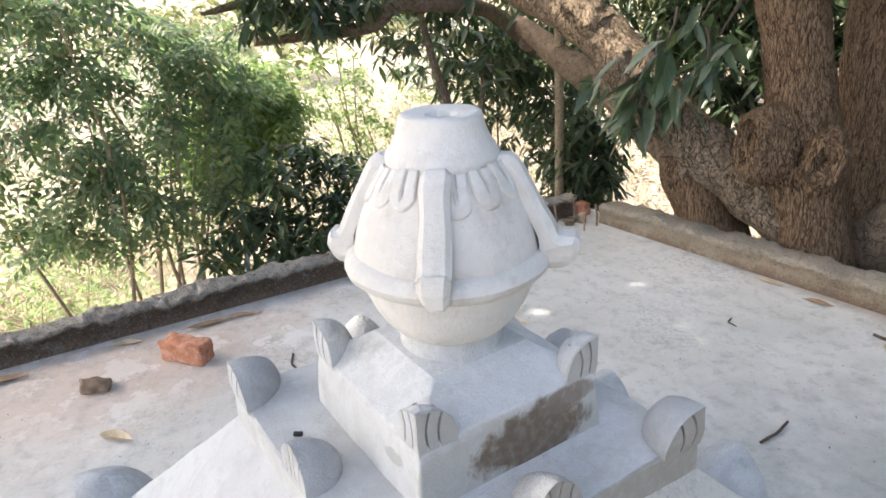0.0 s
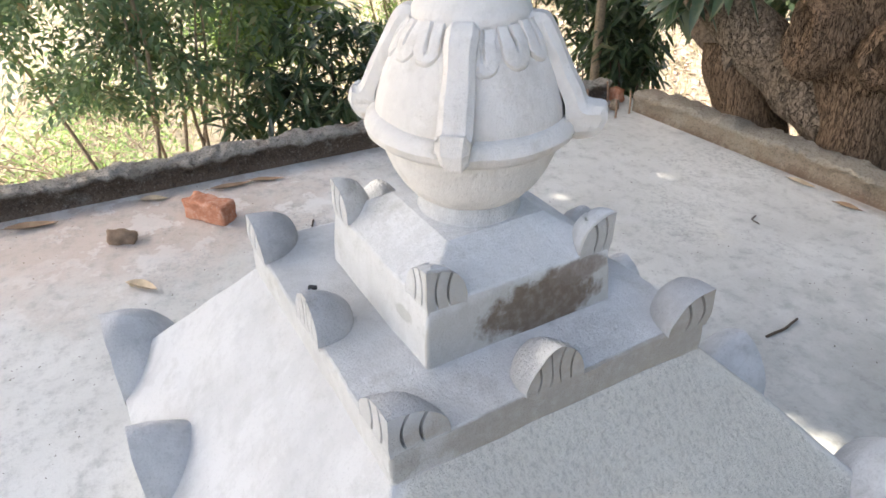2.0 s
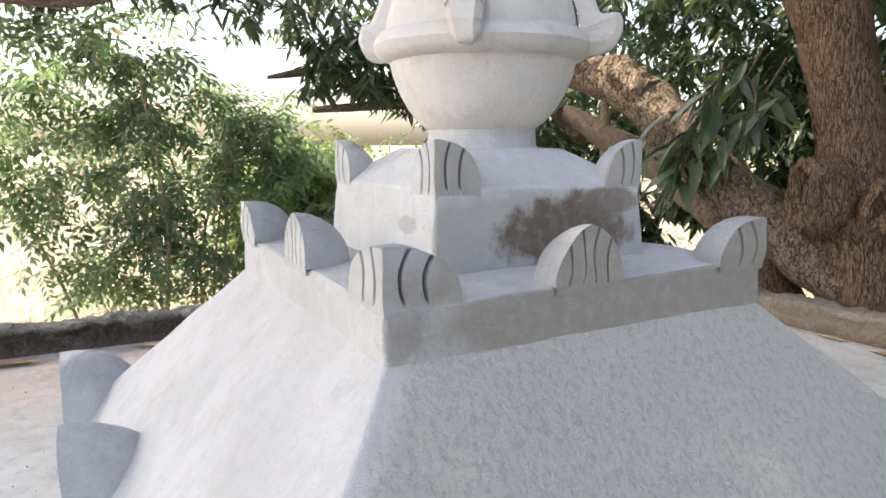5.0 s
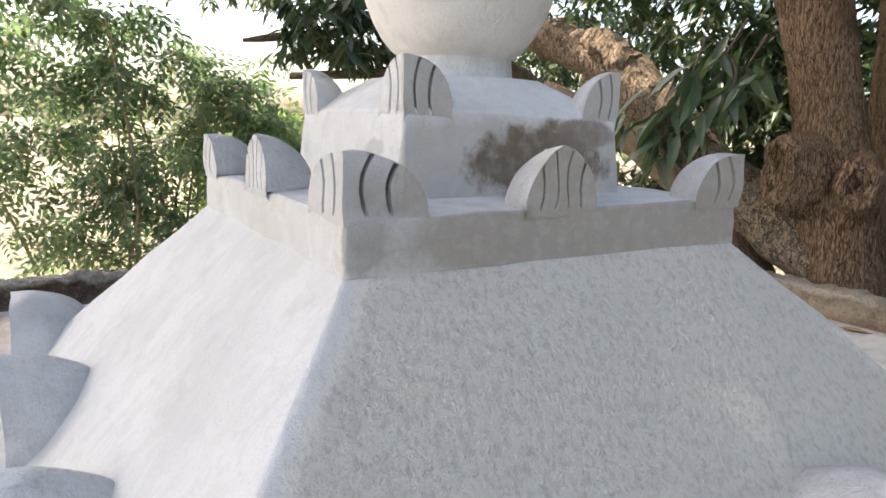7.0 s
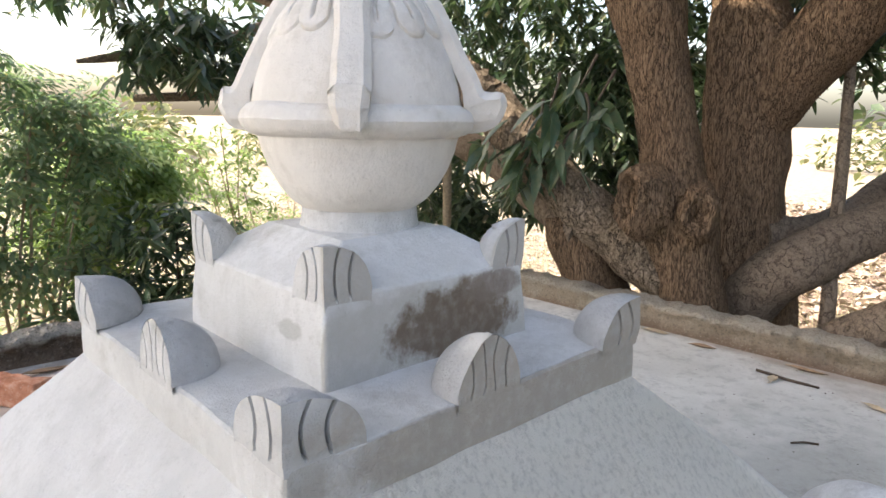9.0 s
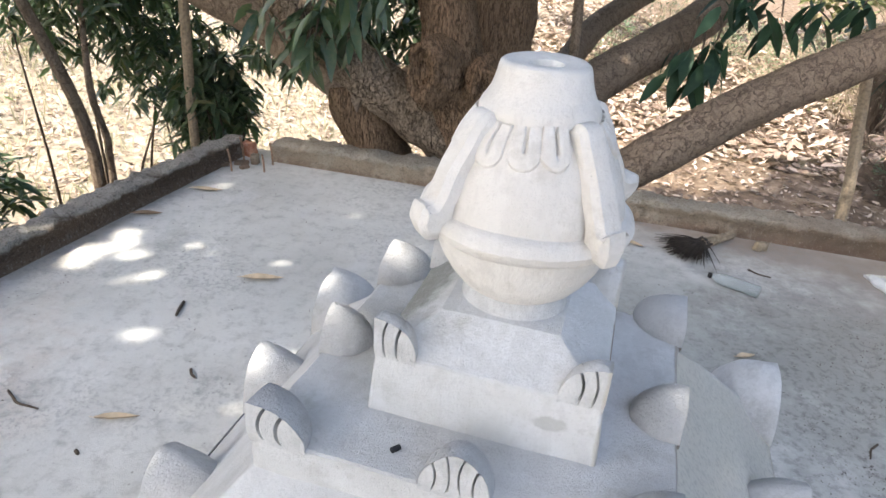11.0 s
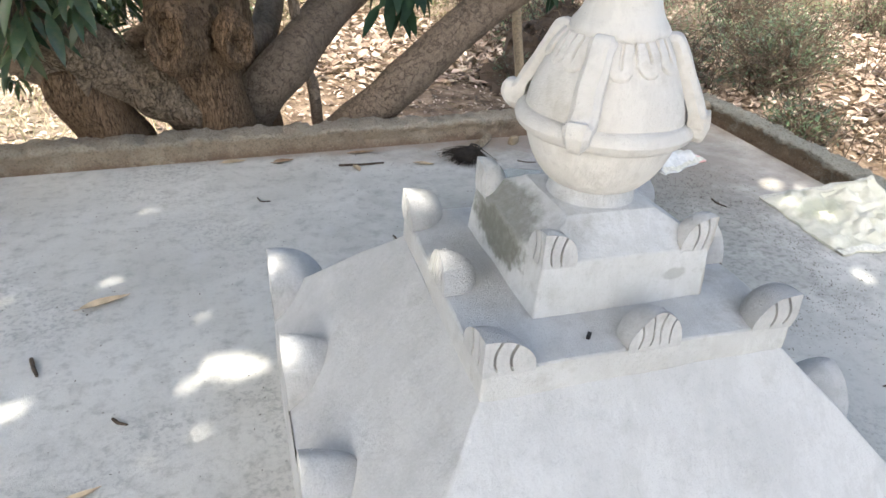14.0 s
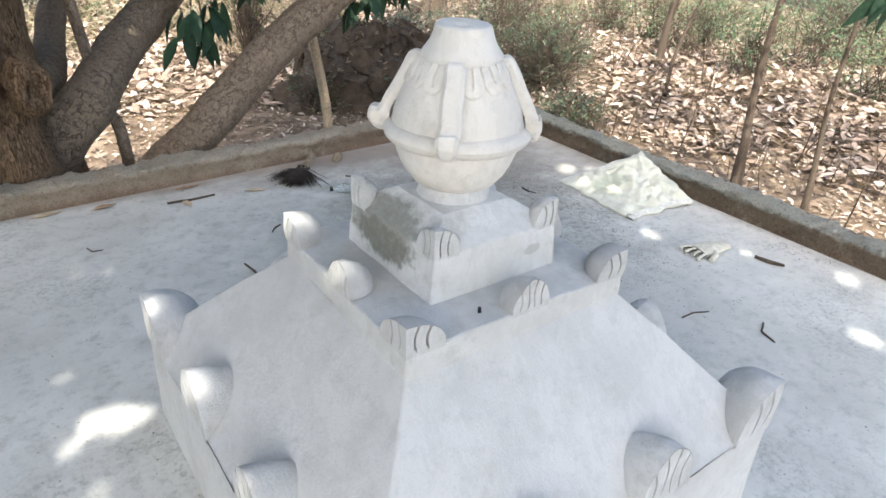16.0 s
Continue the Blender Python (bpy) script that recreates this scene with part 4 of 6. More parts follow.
WEST_MASSES = (((-4.1, 1.5, 1.7, 0.5, 0.6, 0.35), 45), ((-4.5, 2.6, 1.55, 0.4, 0.9, 0.4), 70), ((-4.4, 3.9, 0.75, 0.8, 0.6, 0.8), 120), ((-4.6, 4.6, 1.7, 1.2, 1.0, 0.7), 110),
                ((-4.2, 1.4, 1.75, 0.35, 0.5, 0.35), 45), ((-6.8, -0.9, 1.9, 0.5, 0.6, 0.5), 18), ((-4.5, 0.9, 2.4, 0.8, 1.2, 0.4), 60), ((-4.6, -0.4, 2.3, 0.6, 0.7, 0.4), 20), ((-3.6, 4.6, 1.7, 1.9, 0.8, 1.2), 420), ((-2.2, 4.9, 1.4, 1.0, 0.6, 1.2), 170), ((-3.2, 4.2, 2.8, 2.2, 1.2, 0.7), 220))
NORTH_MASSES = (((-0.7, 4.4, 3.1, 1.4, 1.0, 0.45), 200), ((-0.6, 3.3, 3.6, 1.3, 0.8, 0.4), 130), ((-1.0, 5.2, 2.3, 0.9, 0.5, 0.7), 110), ((-2.4, 4.7, 1.0, 1.1, 0.5, 1.0), 240), ((-1.45, 4.5, 1.5, 0.4, 0.4, 0.8), 60), ((-0.2, 4.6, 2.6, 1.2, 0.8, 0.6), 90), ((-0.9, 5.6, 2.2, 0.8, 0.5, 0.7), 110), ((0.4, 5.2, 2.6, 0.7, 0.6, 0.6), 60), ((-6.5, 3.2, 2.8, 1.5, 2.0, 0.8), 130), ((-9.0, 1.0, 3.4, 1.6, 2.4, 0.8), 80), ((1.9, 4.6, 2.6, 1.5, 1.0, 0.6), 70))
for blob, n in WEST_MASSES + NORTH_MASSES:
    cent.append(in_blob(blob, n, 0.3))
fr, pl, sc = whorls(np.concatenate(cent) - np.array(O), 10, 0.7)
scattered("crown", MANGO_LEAF, fr, pl, sc, MANGO, tree)
west_sprays = [(-1.76, 2.72, 1.16), (-1.62, 2.68, 1.32), (-1.82, 2.72, 0.95), (-1.95, 2.8, 1.1), (-1.6, 2.75, 1.02), (-1.9, 2.75, 0.86), (-1.45, 2.85, 1.2), (-2.2, 2.75, 1.05), (-1.86, 2.9, 1.1), (-1.6, 2.95, 1.45), (-1.5, 3.0, 1.35)]
north_sprays = [(0.5, 4.1, 0.92), (0.58, 4.12, 0.84), (0.46, 4.15, 0.8), (0.66, 4.1, 0.95), (1.05, 4.1, 1.22), (0.85, 4.15, 1.28), (1.25, 4.05, 1.3), (1.5, 4.0, 1.34), (0.7, 4.3, 1.3), (2.2, 4.3, 0.98), (2.05, 4.3, 0.92), (2.35, 4.3, 1.05), (1.9, 4.2, 1.15), (2.5, 4.2, 1.1), (3.6, 0.25, 1.6), (3.6, 0.36, 1.5), (3.7, 0.1, 1.52)]
for p in west_sprays + north_sprays:
    fr, pl, sc = whorls(np.array([p]) - np.array(O), 13, 0.85, 0.045)
    if p[0] > 0:
        fr, pl, sc = whorls(np.array([p]) - np.array(O), 8, 1.0, 0.05)
    # sprays at x > 0 get the leaf colour darkened for shade
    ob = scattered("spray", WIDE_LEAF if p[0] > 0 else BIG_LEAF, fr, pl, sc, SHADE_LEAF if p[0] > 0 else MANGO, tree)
    ob["label"] = "spray of large dark drooping leaves"
    p = Vector(p)
    t = p + Vector((rng.normal(0, 0.05), 0.12, 0.22))
    mesh_object("twig", *local(tube([(*t, 0.012), (*(t.lerp(p, 0.5) + Vector((0.02, 0, 0.03))), 0.009), (*p, 0.005)], 5, 2, cap=False)), DARK_TWIG, tree)
# the canopy is close, with openings along the sun's way that let flecks of light reach the roof
WEST_FLECKS = ((-2.32, 2.33, 0.054), (-1.99, 1.56, 0.05), (-2.4, 1.53, 0.07), (-2.31, 1.42, 0.07), (-2.48, 1.24, 0.085), (-2.37, 1.28, 0.065), (-2.21, 1.31, 0.065), (-2.39, 1.13, 0.085), (-2.09, 1.08, 0.05), (-1.97, 1.19, 0.07), (-1.49, 1.56, 0.042),
               (-2.0, 2.16, 0.043), (-1.48, 2.15, 0.04), (-1.32, 2.29, 0.049), (-0.87, 2.1, 0.04), (-0.71, 1.95, 0.036), (-1.61, 0.86, 0.047), (-1.72, 0.73, 0.041), (-1.12, 0.7, 0.036), (-1.38, 0.43, 0.03), (-1.25, 0.41, 0.03), (-1.21, 0.31, 0.02), (-1.08, 0.35, 0.02),
               (-1.93, 0.51, 0.045), (-0.99, 0.84, 0.08), (-0.87, 0.78, 0.085), (-0.94, 0.49, 0.035), (-1.05, 0.45, 0.03), (-0.56, 2.72, 0.03), (-2.18, 0.77, 0.04), (0.36, 1.15, 0.07), (0.24, 1.17, 0.055), (0.45, 1.2, 0.045))
EAST_FLECKS = ((2.22, 0.78, 0.075), (2.58, 1.89, 0.11), (2.75, 1.76, 0.068), (2.42, 1.55, 0.07), (2.5, 1.35, 0.07), (2.22, -0.54, 0.1), (1.45, -0.83, 0.044), (1.75, -0.37, 0.037), (2.07, 0.21, 0.034), (2.54, 0.31, 0.057), (2.45, 0.78, 0.04), (1.83, 1.1, 0.04), (2.1, 1.05, 0.035), (2.76, -0.2, 0.09), (2.4, -0.78, 0.14), (0.22, 2.26, 0.037),
               (1.4, 1.7, 0.03), (1.15, 2.2, 0.03), (-0.25, 2.0, 0.02), (2.3, -0.2, 0.03))
SMALL_FLECKS = ((-1.98, 1.56, 0.036), (-1.98, 1.19, 0.036), (-1.61, 0.85, 0.026), (-1.73, 0.74, 0.026), (-1.12, 0.69, 0.026), (-1.38, 0.42, 0.026), (-1.2, 0.15, 0.026), (-1.92, 0.49, 0.026), (-1.44, 1.57, 0.036), (-1.47, 2.14, 0.036), (-2.45, 1.93, 0.036), (-2.19, 1.27, 0.036), (-0.86, 2.06, 0.036))
# openings over the field behind the tree
FIELD_FLECKS = ((-1.55, 3.73, 0.25), (-1.9, 3.85, 0.22), (-1.3, 3.6, 0.12), (1.1, 13.5, 2.2), (-0.1, 11.2, 2.0), (2.2, 14.6, 2.0), (0.9, 19.6, 2.5))
# flecks that fall on the spire: (x, y, z, size)
SPIRE_FLECKS = ((0.5, 0.335, 0.655, 0.045), (0.52, 0.18, 0.63, 0.035), (0.56, 0.17, 0.59, 0.035), (-0.05, -0.225, 0.95, 0.03), (0.02, -0.19, 1.01, 0.025), (-0.4, 0.03, 0.9, 0.03), (-0.3, 0.3, 0.87, 0.03), (-0.3, -0.05, 0.87, 0.025), (-0.66, 0.2, 0.47, 0.035), (-0.62, -0.02, 0.5, 0.05), (-0.56, -0.15, 0.57, 0.03), (-0.68, 0.6, 0.5, 0.04), (-0.64, -0.3, 0.49, 0.045), (-0.4, 0.35, 0.93, 0.085), (-0.41, 0.0, 0.93, 0.07), (-0.4, -0.36, 0.92, 0.03), (-0.77, -0.22, 0.5, 0.08), (-0.77, 0.24, 0.5, 0.08), (-0.77, 0.7, 0.5, 0.07), (-0.12, -0.2, 1.28, 0.02))
FLECKS = [*WEST_FLECKS, *SMALL_FLECKS, *EAST_FLECKS, *FIELD_FLECKS] + [(x - z * sd.x / sd.z, y - z * sd.y / sd.z, 0.9 * r) for x, y, z, r in SPIRE_FLECKS]
# and many faint ones
pick = np.random.default_rng(5)
FLECKS += [(x, y, r) for x, y, r in zip(pick.uniform(-2.5, -0.9, 40), pick.uniform(0.2, 2.7, 40), pick.uniform(0.008, 0.026, 40))]
FLECKS += [(x, y, r) for x, y, r in zip(pick.uniform(1.7, 2.85, 22), pick.uniform(-0.9, 2.2, 22), pick.uniform(0.01, 0.03, 22))]
n = 9100
cz = 6.3 + 0.45 * rng.normal(size=n)
cx = rng.uniform(-3.5, 3.7, n) + cz * sd.x / sd.z
cy = rng.uniform(-4.0, 4.3, n) + cz * sd.y / sd.z
centres = np.stack([cx, cy, cz], 1)
fr, pl, sc = whorls(centres - np.array(O), 9, 0.35, 0.1)
sc = sc * 1.75


def opened(fr, pl, sc):
    """The leaves that leave the openings free."""
    clear = np.ones(len(pl), bool)
    for along in (0.15, 0.5, 0.85):
        at = pl + fr[:, :, 0] * (along * 0.19 * sc)[:, None] + np.array(O)
        foot = at - np.array(sd)[None] * (at[:, 2] / sd.z)[:, None]
        for x, y, r in FLECKS:
            clear &= np.hypot(foot[:, 0] - x, foot[:, 1] - y) > 0.7 * min(r, 0.3) + 0.028 + max(0.0, r - 0.3)
    return clear


clear = opened(fr, pl, sc)
scattered("canopy", leaf_shape(0.19, 0.055, 0.3, 0.15, (0.5,)), fr[clear], pl[clear], sc[clear], MANGO, tree)["label"] = "high leafy canopy spreading over the roof"
# and thinner sprays, out of view, that shade the ground to the north-east
c = np.concatenate([in_blob(b, k, 0.1) for b, k in (((1.5, 4.2, 5.0, 3.4, 2.2, 0.7), 380), ((4.0, 7.5, 5.0, 4.0, 3.6, 0.7), 820), ((-0.5, 8.0, 5.0, 3.0, 3.0, 0.7), 160), ((-0.6, 4.6, 4.4, 3.2, 2.2, 0.8), 700), ((5.0, 11.5, 5.5, 4.5, 3.5, 0.8), 800), ((4.3, 8.4, 4.0, 2.4, 2.2, 0.5), 330), ((5.2, 10.2, 4.2, 2.6, 2.0, 0.5), 420), ((-1.4, 1.2, 5.0, 1.6, 1.2, 0.4), 120), ((1.0, 6.8, 5.0, 2.5, 2.2, 0.7), 420))])
clumps = []
while len(clumps) < 60:
    x, y, z = rng.uniform(0, 17), rng.uniform(-1.5, 17), rng.uniform(4.8, 6.0)
    fx, fy = x - z * sd.x / sd.z, y - z * sd.y / sd.z
    if (X0 - 0.8 < fx < X1 + 0.8 and fy < Y1 + 0.8) or (x < 6.5 and y < 4):
        continue
    clumps.append(in_blob((x, y, z, rng.uniform(0.4, 1.2), rng.uniform(0.4, 1.2), 0.4), 26, 0.1))
# low clumps on no branch, added unseen to shade the ground to the east
while len(clumps) < 88:
    x, y, z = rng.uniform(3.8, 13), rng.uniform(-4.5, 6), rng.uniform(2.7, 3.7)
    if not (x < X1 + 1.5 and y < Y1):
        clumps.append(in_blob((x, y, z, rng.uniform(0.3, 0.9), rng.uniform(0.3, 0.9), 0.3), 16, 0.1))
c = np.concatenate([c, *clumps])
fr, pl, sc = whorls(c - np.array(O), 9, 0.4, 0.1)
clear = opened(fr, pl, sc * 1.7)
scattered("canopy", leaf_shape(0.19, 0.055, 0.3, 0.15, (0.5,)), fr[clear], pl[clear], sc[clear] * 1.7, MANGO, tree)["label"] = "unseen outer leafy canopy with added shading clumps"

# west: neem and mango shrubs over the parapet
shrub("neem_tree", "young neem tree with feathery sunlit leaves over the parapet", (-5.35, 0.15, GZ), [((-4.7, -0.5, 2.0, 0.5, 0.7, 0.45), 0.16), ((-5.3, -1.0, 1.0, 0.6, 0.6, 0.8), 0.3), ((-5.2, 0.3, 0.6, 0.75, 0.95, 1.05), 0.72), ((-5.3, -0.5, 0.35, 0.6, 0.55, 0.7), 0.25), ((-5.1, 0.9, 1.2, 0.5, 0.5, 0.5), 0.2), ((-5.0, -0.2, 1.5, 0.6, 0.7, 0.5), 0.2)], 142, 6, NEEM_LEAF, NEEM, TWIG, 10, 0.03, 0.3, 0.25, category="tree")
shrub("mango_sapling", "dense dark mango sapling beside the parapet", (-4.35, 1.5, GZ), [((-4.35, 1.35, 0.0, 0.55, 0.75, 0.55), 0.6), ((-4.1, 1.75, -0.45, 0.5, 0.7, 0.45), 0.4), ((-4.5, 1.0, -0.5, 0.5, 0.6, 0.5), 0.3)], 240, 9, MANGO_LEAF, MANGO, DARK_TWIG, 8, 0.03, 0.5, category="sapling")
shrub("bright_sapling", "fresh yellow-green leafy sapling in the sun", (-6.0, 1.55, GZ), [((-6.0, 1.55, 0.65, 0.4, 0.45, 0.5), 1.0), ((-6.1, 1.2, 0.3, 0.4, 0.5, 0.5), 0.6)], 130, 7, NEEM_LEAF, FRESH, TWIG, 8, 0.025, 0.5, category="sapling")
shrub("dry_shrub", "thin-leaved shrub with many slender pale stems", (-6.6, 3.5, GZ), [((-6.6, 3.5, 0.1, 0.7, 0.8, 0.8), 1.0), ((-6.5, 2.8, 0.6, 0.5, 0.45, 0.6), 0.8), ((-6.3, 2.9, 0.0, 0.5, 0.5, 0.5), 0.5)], 120, 8, SMALL_LEAF, FRESH, TWIG, 14, 0.022, 0.3)
shrub("mango_sapling", "dark mango sapling behind the parapet corner", (-3.1, 3.95, GZ), [((-3.35, 3.85, 0.1, 0.4, 0.35, 0.5), 0.5), ((-3.7, 4.1, -0.1, 0.4, 0.4, 0.4), 0.3), ((-2.75, 3.9, 0.55, 0.25, 0.2, 0.2), 0.08)], 190, 9, MANGO_LEAF, MANGO, DARK_TWIG, 14, 0.03, 0.6, category="sapling")
shrub("mango_sapling", "leafy mango sapling on slender trunks", (-4.9, 4.0, GZ), [((-4.8, 3.7, 0.9, 0.8, 0.9, 0.4), 0.7), ((-4.5, 4.7, 0.1, 0.4, 0.5, 0.5), 0.35)], 170, 9, MANGO_LEAF, MANGO, DARK_TWIG, 4, 0.025, 0.6, category="sapling")
for line, label in (([(-3.9, 2.9, GZ - 0.1, 0.07), (-3.9, 2.9, -0.6, 0.052), (-3.9, 2.88, -0.1, 0.05), (-3.92, 2.78, 0.36, 0.045), (-4.0, 2.6, 1.0, 0.04), (-4.1, 2.5, 1.6, 0.025)], "slender brown leaning tree trunk"), ([(-3.9, 3.06, GZ - 0.1, 0.04), (-3.9, 3.05, -0.55, 0.032), (-3.9, 3.06, -0.15, 0.03), (-3.9, 2.98, 0.28, 0.028), (-3.95, 3.1, 1.1, 0.02)], "thin crooked tree trunk")):
    t = thing("sapling", label, "sapling", line[0][:3])
    v, f = tube(line, 10, 5, 0.1, 9.0)
    mesh_object("trunk", [Vector(p) - Vector(line[0][:3]) for p in v], f, LIMB, t)
    c = np.array([line[-1][:3]]) + rng.normal(0, 0.25, (14, 3)) - np.array(line[0][:3])
    fr, pl, sc = whorls(c, 8, 0.6)
    scattered("crown", MANGO_LEAF, fr, pl, sc, MANGO, t)


def pole(label, line, mat):
    t = thing("wooden_pole", label, "pole", line[0][:3])
    v, f = tube(line, 10, 4, 0.08, 12.0)
    mesh_object("shaft", [Vector(p) - Vector(line[0][:3]) for p in v], f, mat, t)


pole("thin pale wooden pole standing outside the corner", [(-3.55, 3.75, GZ - 0.1, 0.045), (-3.46, 3.6, -0.3, 0.042), (-3.28, 3.4, 0.75, 0.04), (-3.1, 3.2, 1.7, 0.035)], TWIG)
pole("crooked pole leaning against the tree limb", [(-0.12, 3.72, GZ - 0.1, 0.05), (-0.2, 3.74, -0.1, 0.047), (-0.25, 3.86, 0.3, 0.045), (-0.3, 4.0, 0.67, 0.042), (-0.34, 4.1, 1.1, 0.04), (-0.4, 4.2, 1.8, 0.03)], LIMB)
pole("grey fence post beyond the north parapet", [(2.3, 5.35, GZ - 0.1, 0.06), (2.26, 5.3, -0.69, 0.055), (2.12, 5.3, 0.28, 0.05), (2.05, 5.3, 0.7, 0.045)], TWIG)

# east and north-east: saplings, thorny brush and the littered ground
for line in ([(10.5, 4.66, GZ - 0.1, 0.13), (10.52, 4.72, -2.0, 0.085), (10.58, 4.84, -0.73, 0.065), (10.6, 4.8, 0.71, 0.055), (10.6, 4.66, 1.6, 0.065), (10.6, 4.3, 3.4, 0.04)], [(9.96, 3.08, GZ - 0.1, 0.07), (9.96, 3.14, -1.9, 0.05), (9.98, 3.22, -1.2, 0.04), (9.96, 3.25, -0.57, 0.035), (10.0, 3.25, 0.5, 0.03)],
             [(17.5, 12.0, GZ - 0.1, 0.14), (17.7, 12.0, -1.0, 0.12), (18.2, 11.8, 1.0, 0.1), (18.6, 11.5, 3.0, 0.05)], [(14.2, 9.2, GZ - 0.1, 0.05), (14.3, 9.2, -1.5, 0.045), (14.8, 9.0, 0.2, 0.03)]):
    t = thing("sapling", "slender bare-stemmed young tree in leaf litter", "sapling", line[0][:3])
    v, f = tube(line, 9, 5, 0.12, 8.0)
    mesh_object("trunk", [Vector(p) - Vector(line[0][:3]) for p in v], f, DARK_TWIG, t)
    c = in_blob((*line[-1][:3], 1.1, 1.1, 0.8), 30) - np.array(line[0][:3])
    fr, pl, sc = whorls(c, 6, 0.3)
    scattered("crown", SMALL_LEAF, fr, pl, sc * 1.6, NEEM, t)


def brush(label, x, y, r, h, count, leaf_n, mat, wood=None):
    z = ground_z(x, y)
    t = thing("thorn_bush", label, "bush", (x, y, z))
    ends = np.stack([rng.normal(0, r * 0.6, count), rng.normal(0, r * 0.6, count), rng.uniform(0.35, 1.0, count) * h], 1)
    parts = []
    for e in ends:
        b = (rng.normal(0, r * 0.25), rng.normal(0, r * 0.25), -0.05)
        parts.append(stems(b, [e], 0.016, 0.006, 0.25, 0.18))
        for q in range(2):
            parts.append(stems(e * rng.uniform(0.4, 0.9), [e + rng.normal(0, r * 0.35, 3) * np.array([1, 1, 0.6])], 0.01, 0.004, 0.1, 0.15))
    tagged(mesh_object("twig", *join(parts), wood or TWIG, t, "tangle of dry twigs"), kind="stuff")
    c = in_blob((0, 0, h * 0.5, r, r, h * 0.5), leaf_n, 0.2)
    fr, pl, sc = whorls(c, 6, 0.2, 0.08)
    scattered("crown", SMALL_LEAF, fr, pl, sc * 1.3, mat, t)


EAST_BRUSH = ((11.5, 11.0, 1.3, 1.7, 60, 110, MANGO, "tangled thorn bush of pale dry twigs"), (9.6, 11.8, 1.1, 1.5, 46, 110, MANGO, "tangled thorn bush of pale dry twigs"), (13.8, 12.8, 1.4, 2.0, 40, 150, NEEM, "tangled thorn bush of pale dry twigs"),
                                 (20.0, 13.0, 1.8, 2.4, 34, 260, NEEM, "green scrub bush in the sunlight"), (22.0, 9.5, 2.0, 2.6, 34, 300, NEEM, "green scrub bush in the sunlight"), (19.0, 6.0, 1.5, 2.2, 26, 240, NEEM, "green scrub bush in the sunlight"), (24.0, 15.0, 2.2, 2.6, 34, 260, PALE, "green scrub bush in the sunlight"),
                                 (17.0, 17.5, 1.8, 2.2, 34, 220, PALE, "dusty scrub bush on dry ground"), (6.0, 19.0, 1.6, 2.0, 34, 200, PALE, "dusty scrub bush on dry ground"), (1.0, 20.0, 2.0, 1.6, 30, 200, PALE, "dusty scrub bush on dry ground"), (9.0, 20.5, 1.8, 2.4, 34, 200, PALE, "dusty scrub bush on dry ground"))
WEST_BRUSH = ((-9.0, 4.0, 1.6, 1.5, 24, 220, PALE, "sunburnt low shrub in the field"), (-11.0, 0.0, 1.8, 1.3, 24, 240, FRESH, "sunlit green low shrub in the field"), (-9.5, -2.0, 1.6, 1.1, 24, 240, FRESH, "sunlit green low shrub in the field"), (-13.0, 7.0, 2.0, 2.2, 24, 240, PALE, "sunburnt low shrub in the field"), (-16.0, 13.0, 2.4, 2.6, 24, 260, PALE, "sunburnt low shrub in the field"), (-8.0, -0.6, 1.3, 1.2, 24, 240, FRESH, "sunlit green low shrub in the field"))
for x, y, r, h, c, l, m, lab in EAST_BRUSH + WEST_BRUSH:
    brush(lab, x, y, r, h, c, l, m, TWIG if m is PALE or m is FRESH else DARK_TWIG)


for x, y, r, h, c, l, lab in ((6.2, 18.0, 0.5, 3.2, 60, 30, "dark dry clump of upright canes"), (5.2, 11.6, 0.7, 0.9, 50, 60, "low dark tangle of dead stems"), (7.2, 10.6, 0.8, 1.0, 50, 90, "low dark tangle of dead stems"), (9.2, 14.6, 1.2, 1.8, 60, 200, "dark olive bush in the shade"), (7.6, 15.6, 1.0, 1.9, 60, 160, "dark olive bush in the shade"), (12.0, 11.9, 1.3, 1.9, 70, 420, "dark olive bush in the shade"), (9.8, 8.4, 0.8, 0.9, 40, 160, "dark olive bush in the shade"), (14.5, 16.5, 1.6, 2.2, 60, 320, "dark olive bush in the shade")):
    brush(lab, x, y, r, h, c, l, MANGO, DARK_TWIG)


def mound(name, label, x, y, rx, ry, h, turn, mat):
    verts, n, m = [], 72, 26
    for i in range(m + 1):
        e = math.pi / 2 * i / m
        for k in range(n):
            a = 2 * math.pi * k / n
            p = Vector((rx * math.cos(a) * math.cos(e), ry * math.sin(a) * math.cos(e), h * math.sin(e) - 0.15))
            verts.append(wob(wob(wob(p, 1.4, 0.3 * h, x), 4.0, 0.12 * h, y), 11.0, 0.06 * h, x + y))
    ob = mesh_object(name, verts, grid_faces(m + 1, n, True), mat)
    ob.matrix_basis = pose(x, y, ground_z(x, y), 0, 0, turn)
    tagged(ob, label, "mound" if name == "earth_mound" else "rock")
    if name == "earth_mound":                 # leaves and dead stems that lie on it
        pts = np.array([ob.matrix_basis @ p for p in verts[n:]])
        pts = pts[rng.integers(0, len(pts), 1500)] + rng.normal(0, 0.06, (1500, 3)) + np.array([0, 0, 0.05])
        a = rng.uniform(0, 2 * np.pi, len(pts))
        fr = facing(np.stack([np.cos(a), np.sin(a), rng.normal(0, 0.5, len(a))], 1), rng.normal(0, 0.6, (len(a), 3)) + np.array([0, 0, 1]))
        tagged(scattered("mound_litter", leaf_shape(0.15, 0.05, 0.6, -0.1, (0.3, 0.7)), fr, pts, rng.uniform(0.5, 1.1, len(a)), LITTER), "brown dead leaves and stems lying on the mound", "leaf litter", kind="stuff")
    return ob


